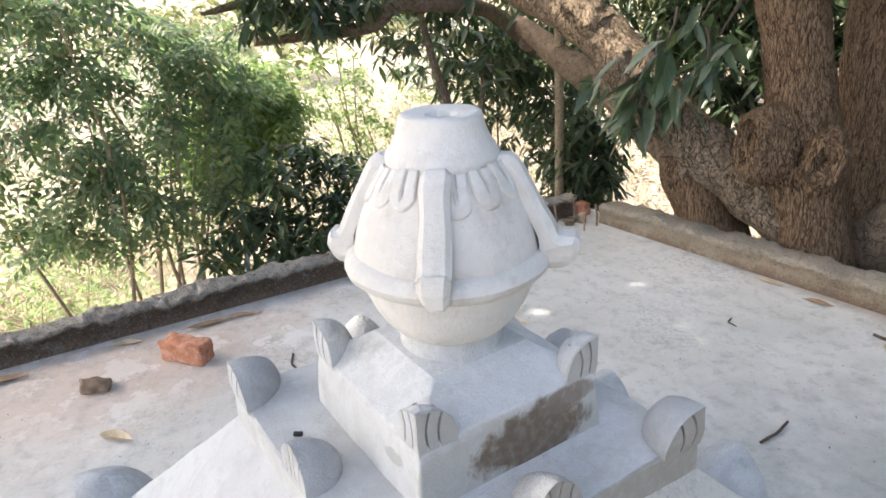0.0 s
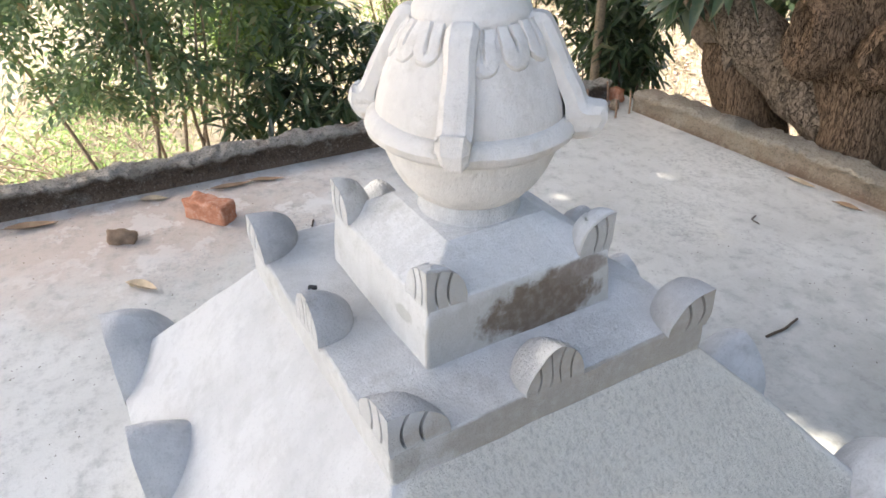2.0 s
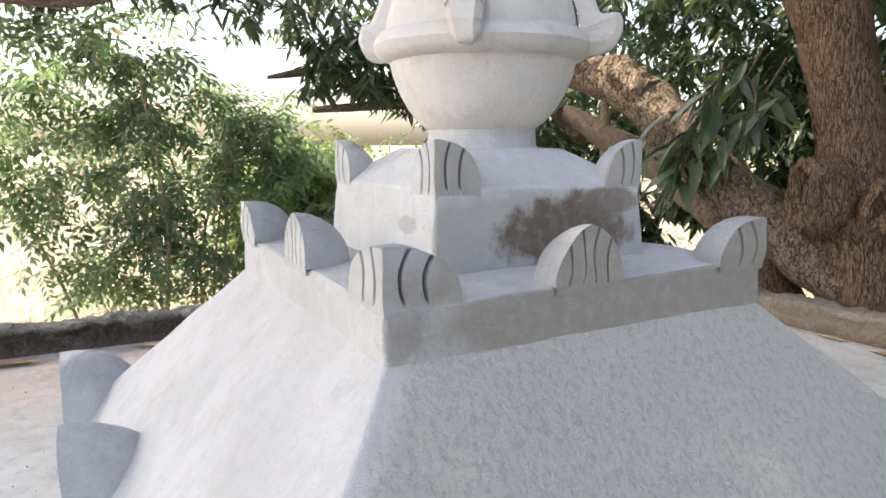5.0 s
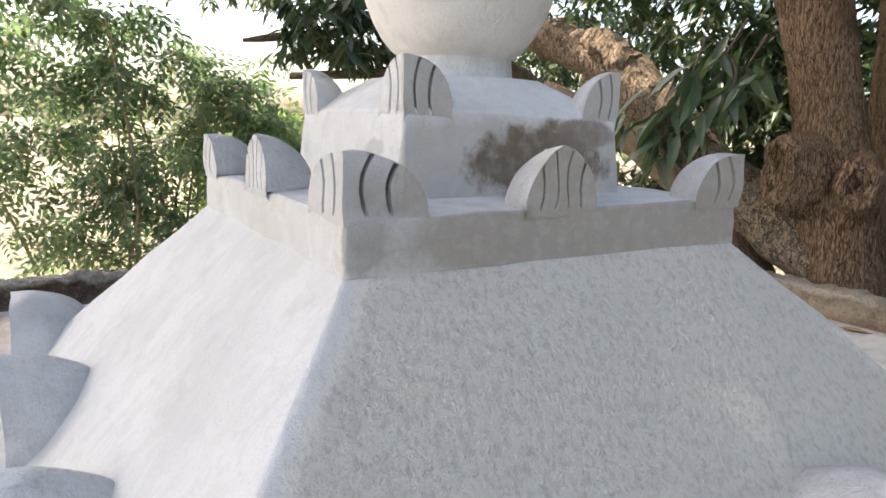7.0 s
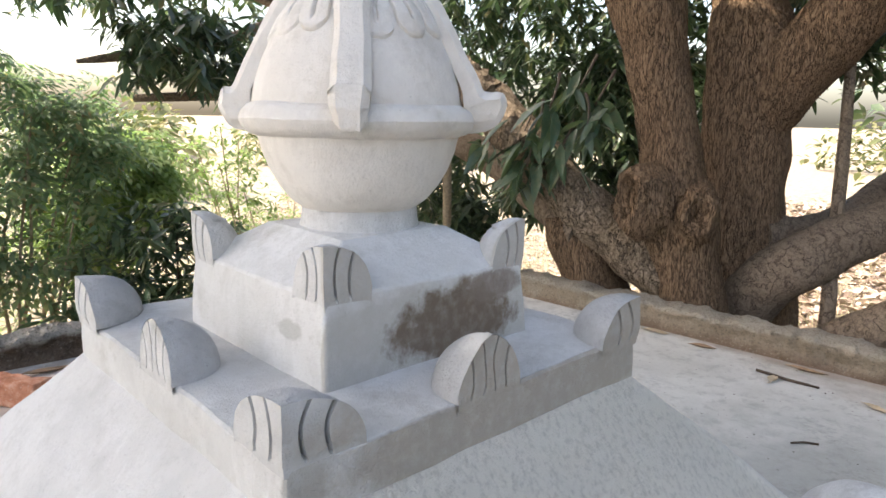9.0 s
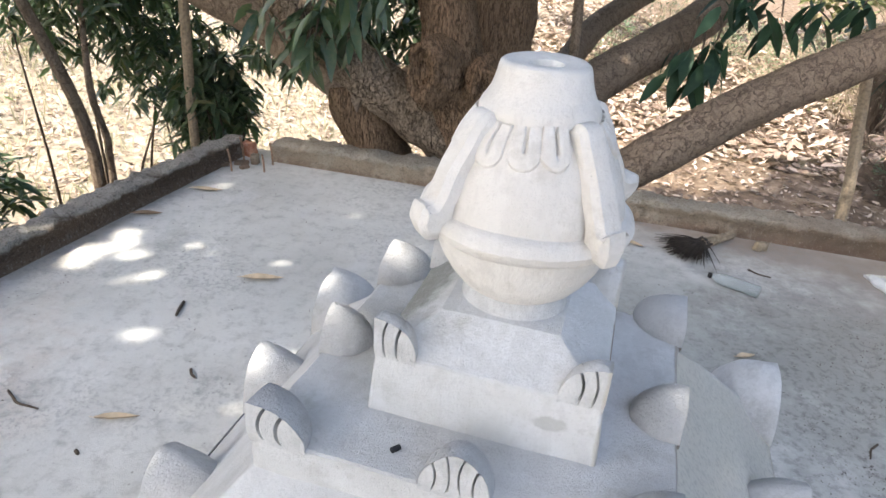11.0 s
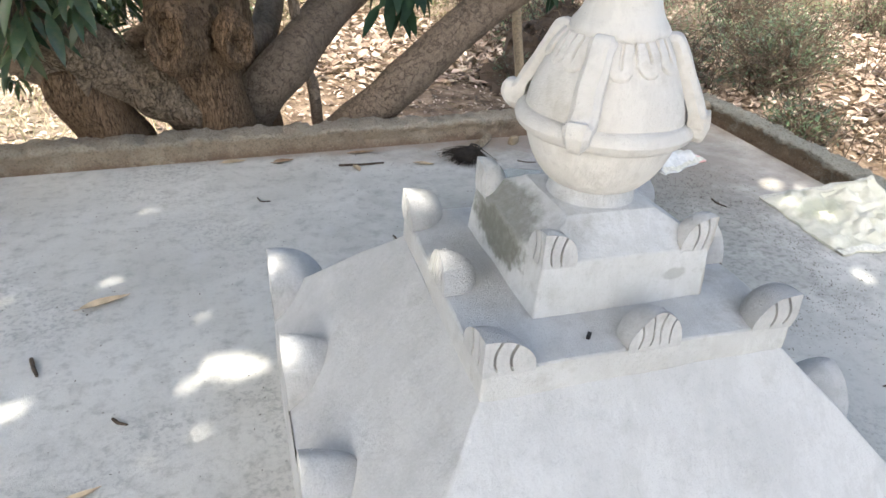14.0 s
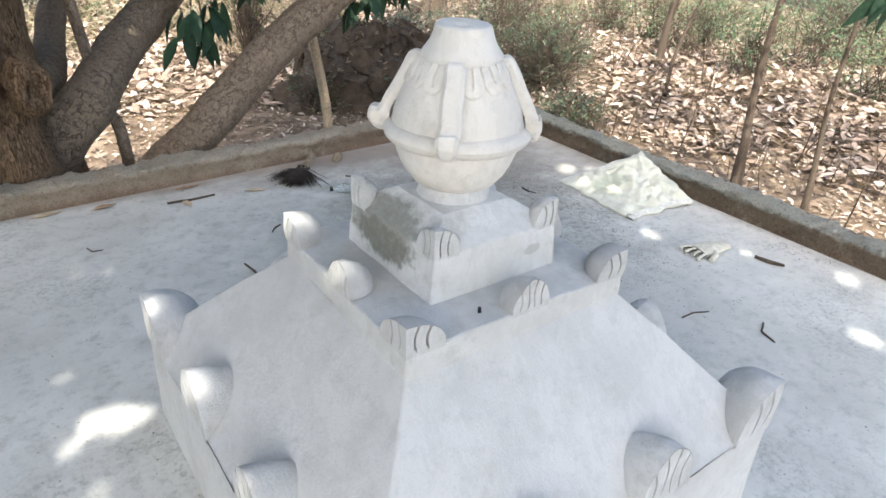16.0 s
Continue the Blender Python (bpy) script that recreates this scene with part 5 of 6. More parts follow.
LITTER = foliage("old_brown_leaves", [(0.0, (0.05, 0.034, 0.024)), (0.6, (0.11, 0.08, 0.056)), (1.0, (0.24, 0.18, 0.13))], 0.05, 0.85, 0.1)
MOUND = simple("dark_earth", (0.062, 0.045, 0.032), 0.95, 0.45, 5, 0.03)
mound("earth_mound", "dark mound of earth and roots in the shade", 7.0, 12.6, 2.4, 1.7, 1.7, 20, MOUND)
mound("earth_mound", "dark mound of earth and roots in the shade", 9.8, 17.8, 2.2, 1.4, 0.9, -20, MOUND)
mound("boulder", "grey boulder lying behind the parapet", 3.3, 6.4, 0.5, 0.4, 0.35, 10, MOUND)
stump = thing("tree_stump", "dark broken tree stump at the edge of the scrub", "stump", (15.4, 21.8, ground_z(15.4, 21.8)))
mesh_object("trunk", *tube([(0, 0, -0.2, 0.75), (0.1, 0, 0.8, 0.5), (0.0, 0.1, 2.4, 0.42), (-0.2, 0.1, 4.2, 0.36), (-0.3, 0.0, 5.0, 0.3)], 14, 4, 0.2, 1.5), DARK_TWIG, stump)
log = thing("fallen_log", "dark fallen log on the littered ground", "log", (8.9, 17.2, ground_z(8.9, 17.2) + 0.15))
mesh_object("shaft", *tube([(-0.8, -0.4, 0.1, 0.3), (0.8, 0.6, 0.15, 0.32), (2.6, 1.6, 0.35, 0.27), (4.2, 2.4, 0.8, 0.22)], 12, 4, 0.15, 3.0), DARK_TWIG, log)

# fallen leaves, thick to the north and east
n = 64000
ang, dist = rng.uniform(radians(-35), radians(150), n), 3.3 + 27 * rng.uniform(0, 1, n) ** 0.8
lx, ly = dist * np.cos(ang), dist * np.sin(ang)
ok = ~((lx > X0 - 0.4) & (lx < X1 + 0.4) & (ly < Y1 + 0.4)) & ((lx > -4) | (ly > 5))
lx, ly = lx[ok], ly[ok]
lz = np.array([ground_z(a, b) for a, b in zip(lx, ly)]) + rng.uniform(0.005, 0.05, len(lx))
a = rng.uniform(0, 2 * np.pi, len(lx))
fr = facing(np.stack([np.cos(a), np.sin(a), rng.normal(0, 0.2, len(a))], 1), np.stack([rng.normal(0, 0.5, len(a)), rng.normal(0, 0.5, len(a)), np.ones(len(a))], 1))
CURLED = leaf_shape(0.165, 0.07, 0.7, -0.15, (0.3, 0.7))
far_n = 34000
a2, d2 = rng.uniform(radians(0), radians(110), far_n), rng.uniform(13, 40, far_n)
fx, fy = d2 * np.cos(a2), d2 * np.sin(a2)
fz = np.array([ground_z(p, q) for p, q in zip(fx, fy)]) + rng.uniform(0.01, 0.08, far_n)
a3 = rng.uniform(0, 2 * np.pi, far_n)
f2 = facing(np.stack([np.cos(a3), np.sin(a3), rng.normal(0, 0.25, far_n)], 1), np.stack([rng.normal(0, 0.5, far_n), rng.normal(0, 0.5, far_n), np.ones(far_n)], 1))
tagged(scattered("far_leaf_litter", CURLED, f2, np.stack([fx, fy, fz], 1), rng.uniform(1.2, 2.4, far_n), DRY), "dry brown fallen leaves under the scrub", "leaf litter", kind="stuff")
tagged(scattered("leaf_litter", CURLED, fr, np.stack([lx, ly, lz], 1), rng.uniform(0.45, 1.1, len(a)), DRY), "thick litter of dry brown fallen leaves", "leaf litter", kind="stuff")
# thin dry stems standing in the litter
n = 1500
lx, ly = rng.uniform(5, 24, n), rng.uniform(0, 24, n)
thick = np.array([noise.noise(Vector((a * 0.5, c * 0.5, 2.0))) > -0.1 for a, c in zip(lx, ly)])
lx, ly = lx[thick], ly[thick]
lz = np.array([ground_z(a, b) for a, b in zip(lx, ly)]) - 0.02
fr = facing(np.stack([rng.normal(0, 0.3, len(lx)), rng.normal(0, 0.3, len(lx)), np.ones(len(lx))], 1), rng.normal(size=(len(lx), 3)))
STEM = leaf_shape(1.0, 0.022, 0.8, 0.1, (0.3, 0.6))
tagged(scattered("dry_stems", STEM, fr, np.stack([lx, ly, lz], 1), rng.uniform(0.3, 1.5, len(lx)), DARK_TWIG), "thin dry stems standing in the leaf litter", "stems", kind="stuff")
# sun-dried grass to the west
n = 16000
ang, dist = rng.uniform(radians(100), radians(235), n), 3.6 + 20 * rng.uniform(0, 1, n) ** 0.9
lx, ly = dist * np.cos(ang), dist * np.sin(ang)
ok = (lx < X0 - 0.4) | (ly > Y1 + 0.6)
lx, ly = lx[ok], ly[ok]
lz = np.array([ground_z(a, b) for a, b in zip(lx, ly)])
fr = facing(np.stack([rng.normal(0, 0.35, len(lx)), rng.normal(0, 0.35, len(lx)), np.ones(len(lx))], 1), rng.normal(size=(len(lx), 3)))
BLADE = leaf_shape(0.32, 0.022, 0.2, 0.3, (0.35, 0.7))
tagged(scattered("dry_grass", BLADE, fr, np.stack([lx, ly, lz], 1), rng.uniform(0.5, 1.3, len(lx)), GRASS), "thin sun-dried grass in the field", "grass", kind="stuff")
# close woods to the east and north-east, above the saplings
c = []
for k in range(46):
    y = -22 + 50 * k / 45
    x = 36 + rng.uniform(-3, 6) - 0.012 * (y - 2) ** 2
    c.append(in_blob((x, y, rng.uniform(1.5, 7.5), 2.6, 2.6, rng.uniform(1.8, 3.2)), 60, 0.3))
for k in range(16):
    x = -4 + 20 * k / 15
    c.append(in_blob((x, 27 + rng.uniform(-2, 3), rng.uniform(1.0, 6.0), 2.6, 2.6, rng.uniform(1.8, 3.0)), 60, 0.3))
fr, pl, sc = whorls(np.concatenate(c), 6, 0.3, 0.25)
tagged(scattered("east_woods", leaf_shape(0.75, 0.32, 0.3, 0.1, (0.35, 0.7)), fr, pl, sc, MANGO), "dense leafy woods beyond the scrub", "woods", kind="stuff")
for k in range(20):
    a = radians(8 + 84 * k / 19)
    d = rng.uniform(17, 27) if k > 9 else rng.uniform(26, 36)
    brush("dusty scrub bush on dry ground", d * math.cos(a), d * math.sin(a), rng.uniform(1.0, 1.8), rng.uniform(1.3, 2.6), 30, 190, NEEM if k % 3 else MANGO, DARK_TWIG if k % 2 else TWIG)
for k in range(9):
    a, d = radians(6 + 34 * k / 8), rng.uniform(17, 30)
    brush("green scrub bush at the edge of the woods", d * math.cos(a), d * math.sin(a), rng.uniform(0.9, 1.5), rng.uniform(1.8, 3.2), 26, 260, NEEM if k % 2 else MANGO, DARK_TWIG)
# far woods round the field
c = []
for k in range(70):
    a, d = rng.uniform(0, 2 * np.pi), rng.uniform(34, 75)
    c.append(in_blob((d * math.cos(a), d * math.sin(a), GZ + 1.8, 3.5, 3.5, rng.uniform(1.8, 4.0)), 60, 0.4))
fr, pl, sc = whorls(np.concatenate(c), 5, 0.3, 0.3)
tagged(scattered("far_woods", leaf_shape(0.9, 0.4, 0.3, 0.1, (0.35, 0.7)), fr, pl, sc, PALE), "far scrub and trees round the field", "woods", kind="stuff")

# ---- things on the roof ----
def rough_box(l, w, h, n=6, amp=0.006, seed=0.0, r=0.006):
    """A worn box: a fine cage pulled in at its edges and roughened."""
    bm = bmesh.new()
    bmesh.ops.create_cube(bm, size=1.0)
    bmesh.ops.subdivide_edges(bm, edges=bm.edges[:], cuts=n, use_grid_fill=True)
    for v in bm.verts:
        p = Vector((v.co.x * l, v.co.y * w, v.co.z * h))
        inner = Vector([max(-s / 2 + r, min(s / 2 - r, c)) for c, s in zip(p, (l, w, h))])
        d = p - inner
        if d.length > 1e-6:
            p = inner + d.normalized() * min(r, d.length)
        p = wob(wob(p, 16.0, amp, seed), 60.0, amp * 0.4, seed + 3)
        v.co = p + Vector((0, 0, h / 2))
    return bm


def brick_clay():
    m, nt, b = material("red_brick_clay", 0.95, 0.1)
    n1, n2 = noise_tex(nt, 14.0, 6.0, 0.7), noise_tex(nt, 60.0, 5.0, 0.7)
    col = ramp(nt, n1, [(0.32, (0.3, 0.12, 0.065)), (0.5, (0.45, 0.2, 0.12)), (0.68, (0.58, 0.36, 0.26))])
    col = mix(nt, ramp(nt, n2, [(0.55, (0, 0, 0)), (0.75, (0.6, 0.6, 0.6))]), col, (0.62, 0.5, 0.42))
    nt.links.new(col, b.inputs["Base Color"])
    first = bump(nt, b, n1, 0.008)
    bump(nt, b, n2, 0.003, 1.0, first)
    return m


brick = part("brick", rough_box(0.25, 0.115, 0.115, 9, 0.012, 2.0, 0.012), brick_clay(), None, "", True)
brick.matrix_basis = pose(-2.21, -0.195, -0.003, 0, 2, 40)
tagged(brick, "worn red clay brick lying on the roof floor", "brick")
bare = part("brick", rough_box(0.1, 0.08, 0.105, 7, 0.012, 6.0, 0.012), brick.data.materials[0], None, "", True)
bare.matrix_basis = pose(-2.47, 2.905, -0.004, 0, 0, 8)
tagged(bare, "bare red brick at the broken end of the parapet", "brick")
stone = part("stone", rough_box(0.14, 0.075, 0.07, 5, 0.022, 5.0, 0.02), simple("brown_stone", (0.2, 0.14, 0.095), 0.9, 0.35, 25, 0.004), None, "", True)
stone.matrix_basis = pose(-2.19, -0.635, -0.004, 0, 6, 62)
tagged(stone, "small rough brown stone chip on the floor", "stone")

LEAF_TAN = simple("tan_dry_leaf", (0.5, 0.4, 0.27), 0.6, 0.25, 18, 0.002)
LEAF_BROWN = simple("brown_dry_leaf", (0.3, 0.2, 0.12), 0.7, 0.3, 18, 0.002)


def dry_leaf(x, y, turn, length, width, mat, label, curl=0.3, z=0.004):
    rows, verts = 12, []
    for i in range(rows + 1):
        t = i / rows
        w = width / 2 * math.sin(math.pi * min(1.0, 0.03 + 0.97 * t) ** 0.8)
        for c in (-1, -0.5, 0, 0.5, 1):
            lift = curl * length * ((t - 0.5) ** 2 - 0.02) + abs(c) * w * 0.55
            verts.append((length * (t - 0.5), w * c + 0.05 * length * math.sin(3 * t), max(0.0, lift) + 0.003 * noise.noise(Vector((t * 9, c * 3, turn)))))
    n = len(verts)
    faces = grid_faces(rows + 1, 5)
    verts += [(a, b, c + 0.0012) for a, b, c in verts]
    faces += [tuple(k + n for k in reversed(g)) for g in faces]
    v2, f2 = tube([(-0.5 * length, 0, curl * length * 0.23, 0.002), (-0.62 * length, 0.008, curl * length * 0.2, 0.0015)], 5, 1)
    v, f = join([(verts, faces), (v2, f2)])
    ob = mesh_object("dry_leaf", v, f, mat)
    ob.matrix_basis = pose(x, y, z, 0, 0, turn)
    return tagged(ob, label, "leaf", "fallen leaves on the roof")


for x, y, turn, l, w, m, lab in ((-1.45, 1.36, 22, 0.21, 0.055, LEAF_TAN, "curled tan mango leaf on the floor"), (-1.42, 0.28, 24, 0.16, 0.035, LEAF_TAN, "thin curled yellowish leaf on the floor"), (-1.71, -0.62, 40, 0.17, 0.06, LEAF_TAN, "pale yellow dry leaf on the floor"),
                                 (-2.56, -1.02, 78, 0.25, 0.07, LEAF_BROWN, "crumpled brown leaf at the foot of the parapet"), (-2.56, -0.42, 70, 0.15, 0.06, LEAF_TAN, "pale dry leaf at the foot of the parapet"), (-2.5, 0.0, 85, 0.24, 0.05, LEAF_BROWN, "long brown leaf at the foot of the parapet"),
                                 (-2.48, 0.2, 70, 0.2, 0.045, LEAF_BROWN, "long brown leaf at the foot of the parapet"), (-0.86, 2.84, 8, 0.16, 0.05, LEAF_TAN, "pale leaf beside the north parapet"), (-0.55, 2.8, 15, 0.14, 0.05, LEAF_BROWN, "brown leaf beside the north parapet"),
                                 (-0.1, 2.62, 95, 0.13, 0.045, LEAF_TAN, "pale upright leaf caught on a stick"), (-2.35, 2.2, 15, 0.2, 0.05, LEAF_TAN, "long pale leaf by the west parapet"), (-2.45, 1.75, 25, 0.17, 0.05, LEAF_BROWN, "brown leaf by the west parapet"), (0.35, 2.6, -20, 0.13, 0.04, LEAF_TAN, "pale leaf on the dusty floor"), (0.9, 1.62, 30, 0.1, 0.035, LEAF_TAN, "pale leaf on the dusty floor"), (-0.02, 2.86, 4, 0.18, 0.04, LEAF_BROWN, "brown leaf beside the north parapet")):
    dry_leaf(x, y, turn, l, w, m, lab)


def stick(a, b, r, bend, label, mat=DARK_TWIG):
    a, b = Vector((*a, r)), Vector((*b, r))
    mid = a.lerp(b, 0.5) + Vector((b.y - a.y, a.x - b.x, 0)) * bend
    v, f = tube([(*(a - a), r), (*(a.lerp(mid, 0.55) - a), r * 1.05), (*(mid - a), r), (*(mid.lerp(b, 0.6) - a), r * 0.9), (*(b - a), r * 0.7)], 7, 3, 0.15, 40.0)
    ob = mesh_object("stick", v, f, mat)
    ob.matrix_basis = Matrix.Translation(a)
    return tagged(ob, label, "stick", "sticks on the roof")


for a, b, r, bend, lab in (((-1.68, 1.03), (-1.64, 0.92), 0.008, 0.02, "short dark stick on the floor"), ((-1.9, 0.26), (-1.72, 0.22), 0.005, 0.12, "thin bent dark twig on the floor"), ((-0.07, 1.49), (-0.08, 1.7), 0.006, 0.05, "thin dark twig on the floor"), ((1.58, 0.07), (1.75, 0.03), 0.004, -0.1, "thin dark twig on the floor"),
                           ((2.52, 0.24), (2.57, 0.08), 0.011, 0.06, "thick greyish stick near the east parapet"), ((1.9, -0.185), (1.79, -0.31), 0.005, 0.2, "crooked dark twig on the floor"), ((-0.21, 2.68), (0.09, 2.67), 0.008, 0.04, "straight dark stick near the north parapet"), ((-1.44, 0.1), (-1.42, 0.09), 0.007, 0.0, "dark crumb of bark on the floor"), ((2.0, 1.75), (2.02, 1.63), 0.005, 0.15, "thin bent dark twig on the floor"),
                           ((0.28, 2.05), (0.2, 1.98), 0.005, 0.1, "short dark twig on the floor"), ((-1.35, 0.62), (-1.3, 0.58), 0.006, 0.1, "short dark twig on the floor"), ((-1.2, -0.1), (-1.15, -0.12), 0.006, 0.0, "short dark twig on the floor"), ((1.0, 2.55), (1.12, 2.5), 0.005, 0.1, "thin dark twig on the floor"), ((-0.75, 2.3), (-0.68, 2.24), 0.004, 0.3, "thin curved twig on the floor"), ((1.35, 1.2), (1.3, 1.1), 0.004, 0.1, "short dark twig on the floor")):
    stick(a, b, r, bend, lab)
BLACK = simple("black_plastic", (0.012, 0.012, 0.013), 0.45, 0.2, 30, 0.0)
chip = part("plastic_plug", rough_box(0.021, 0.01, 0.009, 3, 0.0012, 1.0, 0.002), BLACK, None, "", True)
chip.matrix_basis = pose(-0.134, -0.319, Z + 0.001, 0, 0, 52)
tagged(chip, "small black plastic plug lying on the ledge", "plug")

# broom of stiff grass stalks
STRAW = simple("grey_broom_straw", (0.24, 0.19, 0.13), 0.9, 0.35, 40, 0.002)
BRISTLE = simple("dark_broom_bristles", (0.045, 0.036, 0.028), 0.9, 0.4, 30, 0.002)
broom = thing("broom", "short hand broom of dark bristles beside the north parapet", "broom", (0.94, 2.95, 0.0), 229)
v, f = join([tube([(0.0, 0.016 * math.cos(a), 0.034 + 0.016 * math.sin(a), 0.011), (0.12, 0.018 * math.cos(a), 0.034 + 0.018 * math.sin(a), 0.012), (0.3, 0.028 * math.cos(a), 0.036 + 0.018 * math.sin(a), 0.011)], 7, 3, 0.1, 30) for a in [2 * math.pi * k / 7 for k in range(7)]])
mesh_object("handle", v, f, STRAW, broom, "bound bundle of grey stalks")
v, f = tube([(0.275, -0.035, 0.036, 0.006), (0.28, 0.0, 0.066, 0.006), (0.285, 0.035, 0.036, 0.006), (0.28, 0.0, 0.008, 0.006), (0.275, -0.035, 0.036, 0.006)], 6, 3)
mesh_object("binding", v, f, BLACK, broom, "dark cord binding")
bunch = []
for k in range(420):
    a = rng.normal(0, 0.3)
    l = rng.uniform(0.17, 0.31)
    h = rng.uniform(0.004, 0.075)
    bunch.append(tube([(0.26, rng.normal(0, 0.016), 0.036 + rng.normal(0, 0.012), 0.0028), (0.26 + 0.5 * l * math.cos(a), 0.5 * l * math.sin(a), 0.5 * (h + 0.05), 0.0025), (0.26 + l * math.cos(a), l * math.sin(a) * 1.15, h * 0.6 + 0.003, 0.001)], 4, 2, cap=False))
ob = mesh_object("bristles", *join(bunch), BRISTLE, broom, "splayed dark bristles")
tagged(ob, kind="stuff")
chunk = part("stone", rough_box(0.09, 0.045, 0.06, 4, 0.014, 8.0, 0.012), STRAW, None, "", True)
chunk.matrix_basis = pose(1.1, 2.86, -0.002, 0, 8, 30)
tagged(chunk, "small dusty stone by the north parapet", "stone")

# drinking bottle
m, nt, b = material("clear_plastic", 0.12, 0.6)
b.inputs["Transmission Weight"].default_value, b.inputs["IOR"].default_value = 0.93, 1.35
b.inputs["Base Color"].default_value = (0.93, 0.97, 0.97, 1)
bottle = thing("plastic_bottle", "empty clear plastic bottle with black cap lying on the floor", "bottle", (0.765, 2.325, 0.036), -21)
prof = [(0.0, 0.27), (0.03, 0.272), (0.034, 0.262)] + [(0.034 - 0.003 * (k % 2), 0.25 - 0.011 * k) for k in range(13)] + [(0.034, 0.1), (0.034, 0.085), (0.028, 0.06), (0.018, 0.04), (0.013, 0.03), (0.013, 0.012)]
v, f = lathe(prof, 24, 0.0015)
inner, g = lathe([(max(0.0, r - 0.0012), z - 0.0012 if i < 3 else z) for i, (r, z) in enumerate(prof)], 24, 0.0015)
v, f = join([(v, [tuple(reversed(q)) for q in f]), (inner, g)])
ob = mesh_object("body", [(z, x, y) for x, y, z in v], f, m, bottle, "ribbed clear plastic body")
v, f = lathe([(0.0, -0.004), (0.014, -0.004), (0.016, 0.0), (0.016, 0.016), (0.012, 0.018)], 18, 0.0)
mesh_object("cap", [(z, x, y) for x, y, z in v], [tuple(reversed(q)) for q in f], BLACK, bottle, "black screw cap")

# work glove
GLOVE = simple("dusty_cotton", (0.5, 0.48, 0.4), 0.95, 0.2, 40, 0.003)
glove = thing("work_glove", "dirty white cotton work glove with black grips on the floor", "glove", (2.34, 0.45, 0.0), 172)
v, f = tube([(-0.1, 0, 0.022, 0.036), (-0.03, 0.0, 0.024, 0.044), (0.04, 0.0, 0.024, 0.05), (0.085, 0.0, 0.022, 0.046)], 14, 4, 0.12, 20)
mesh_object("palm", [(x, y, max(0.001, 0.62 * z)) for x, y, z in [(x, y * 1.5, z) for x, y, z in v]], f, GLOVE, glove)
v, f = tube([(-0.16, 0.004, 0.02, 0.04), (-0.13, 0.002, 0.02, 0.042), (-0.1, 0, 0.022, 0.037)], 14, 3, 0.1, 30)
mesh_object("cuff", [(x, y, max(0.001, 0.5 * z)) for x, y, z in v], f, GLOVE, glove, "loose knitted cuff")
for k in range(4):
    y = -0.054 + 0.036 * k
    v, f = tube([(0.075, y, 0.018, 0.014), (0.12, y * 1.25, 0.02, 0.013), (0.15 + 0.01 * (k % 2), y * 1.4, 0.014, 0.011)], 9, 3)
    mesh_object("finger", [(a, c, max(0.001, d)) for a, c, d in v], f, GLOVE, glove)
    v, f = tube([(0.08, y + 0.012, 0.02, 0.004), (0.11, y * 1.2 + 0.012, 0.024, 0.004), (0.14, y * 1.35 + 0.011, 0.018, 0.003)], 6, 2)
    mesh_object("grip", v, f, BLACK, glove, "black rubber grip strip")
v, f = tube([(0.0, 0.06, 0.018, 0.019), (0.04, 0.095, 0.02, 0.018), (0.09, 0.115, 0.016, 0.015)], 9, 3)
mesh_object("thumb", [(a, c, max(0.001, d)) for a, c, d in v], f, GLOVE, glove)


def sack_cloth(name, base, dust, blots):
    m, nt, b = material(name, 0.6, 0.35)
    n = noise_tex(nt, 12.0, 5.0, 0.65)
    col = ramp(nt, n, [(0.35, dust), (0.6, base)])
    for c, r, k, s in blots:
        col = mix(nt, maths(nt, 'MULTIPLY', blot(nt, c, r, 0.35, 25.0), s), col, k)
    nt.links.new(col, b.inputs["Base Color"])
    weave = nt.nodes.new("ShaderNodeTexChecker")
    weave.inputs["Scale"].default_value = 260.0
    nt.links.new(position(nt), weave.inputs["Vector"])
    first = bump(nt, b, weave.outputs["Fac"], 0.0006)
    bump(nt, b, n, 0.01, 1.0, first)
    return m


HEM = simple("sack_hem", (0.6, 0.6, 0.53), 0.7, 0.2, 60, 0.001)


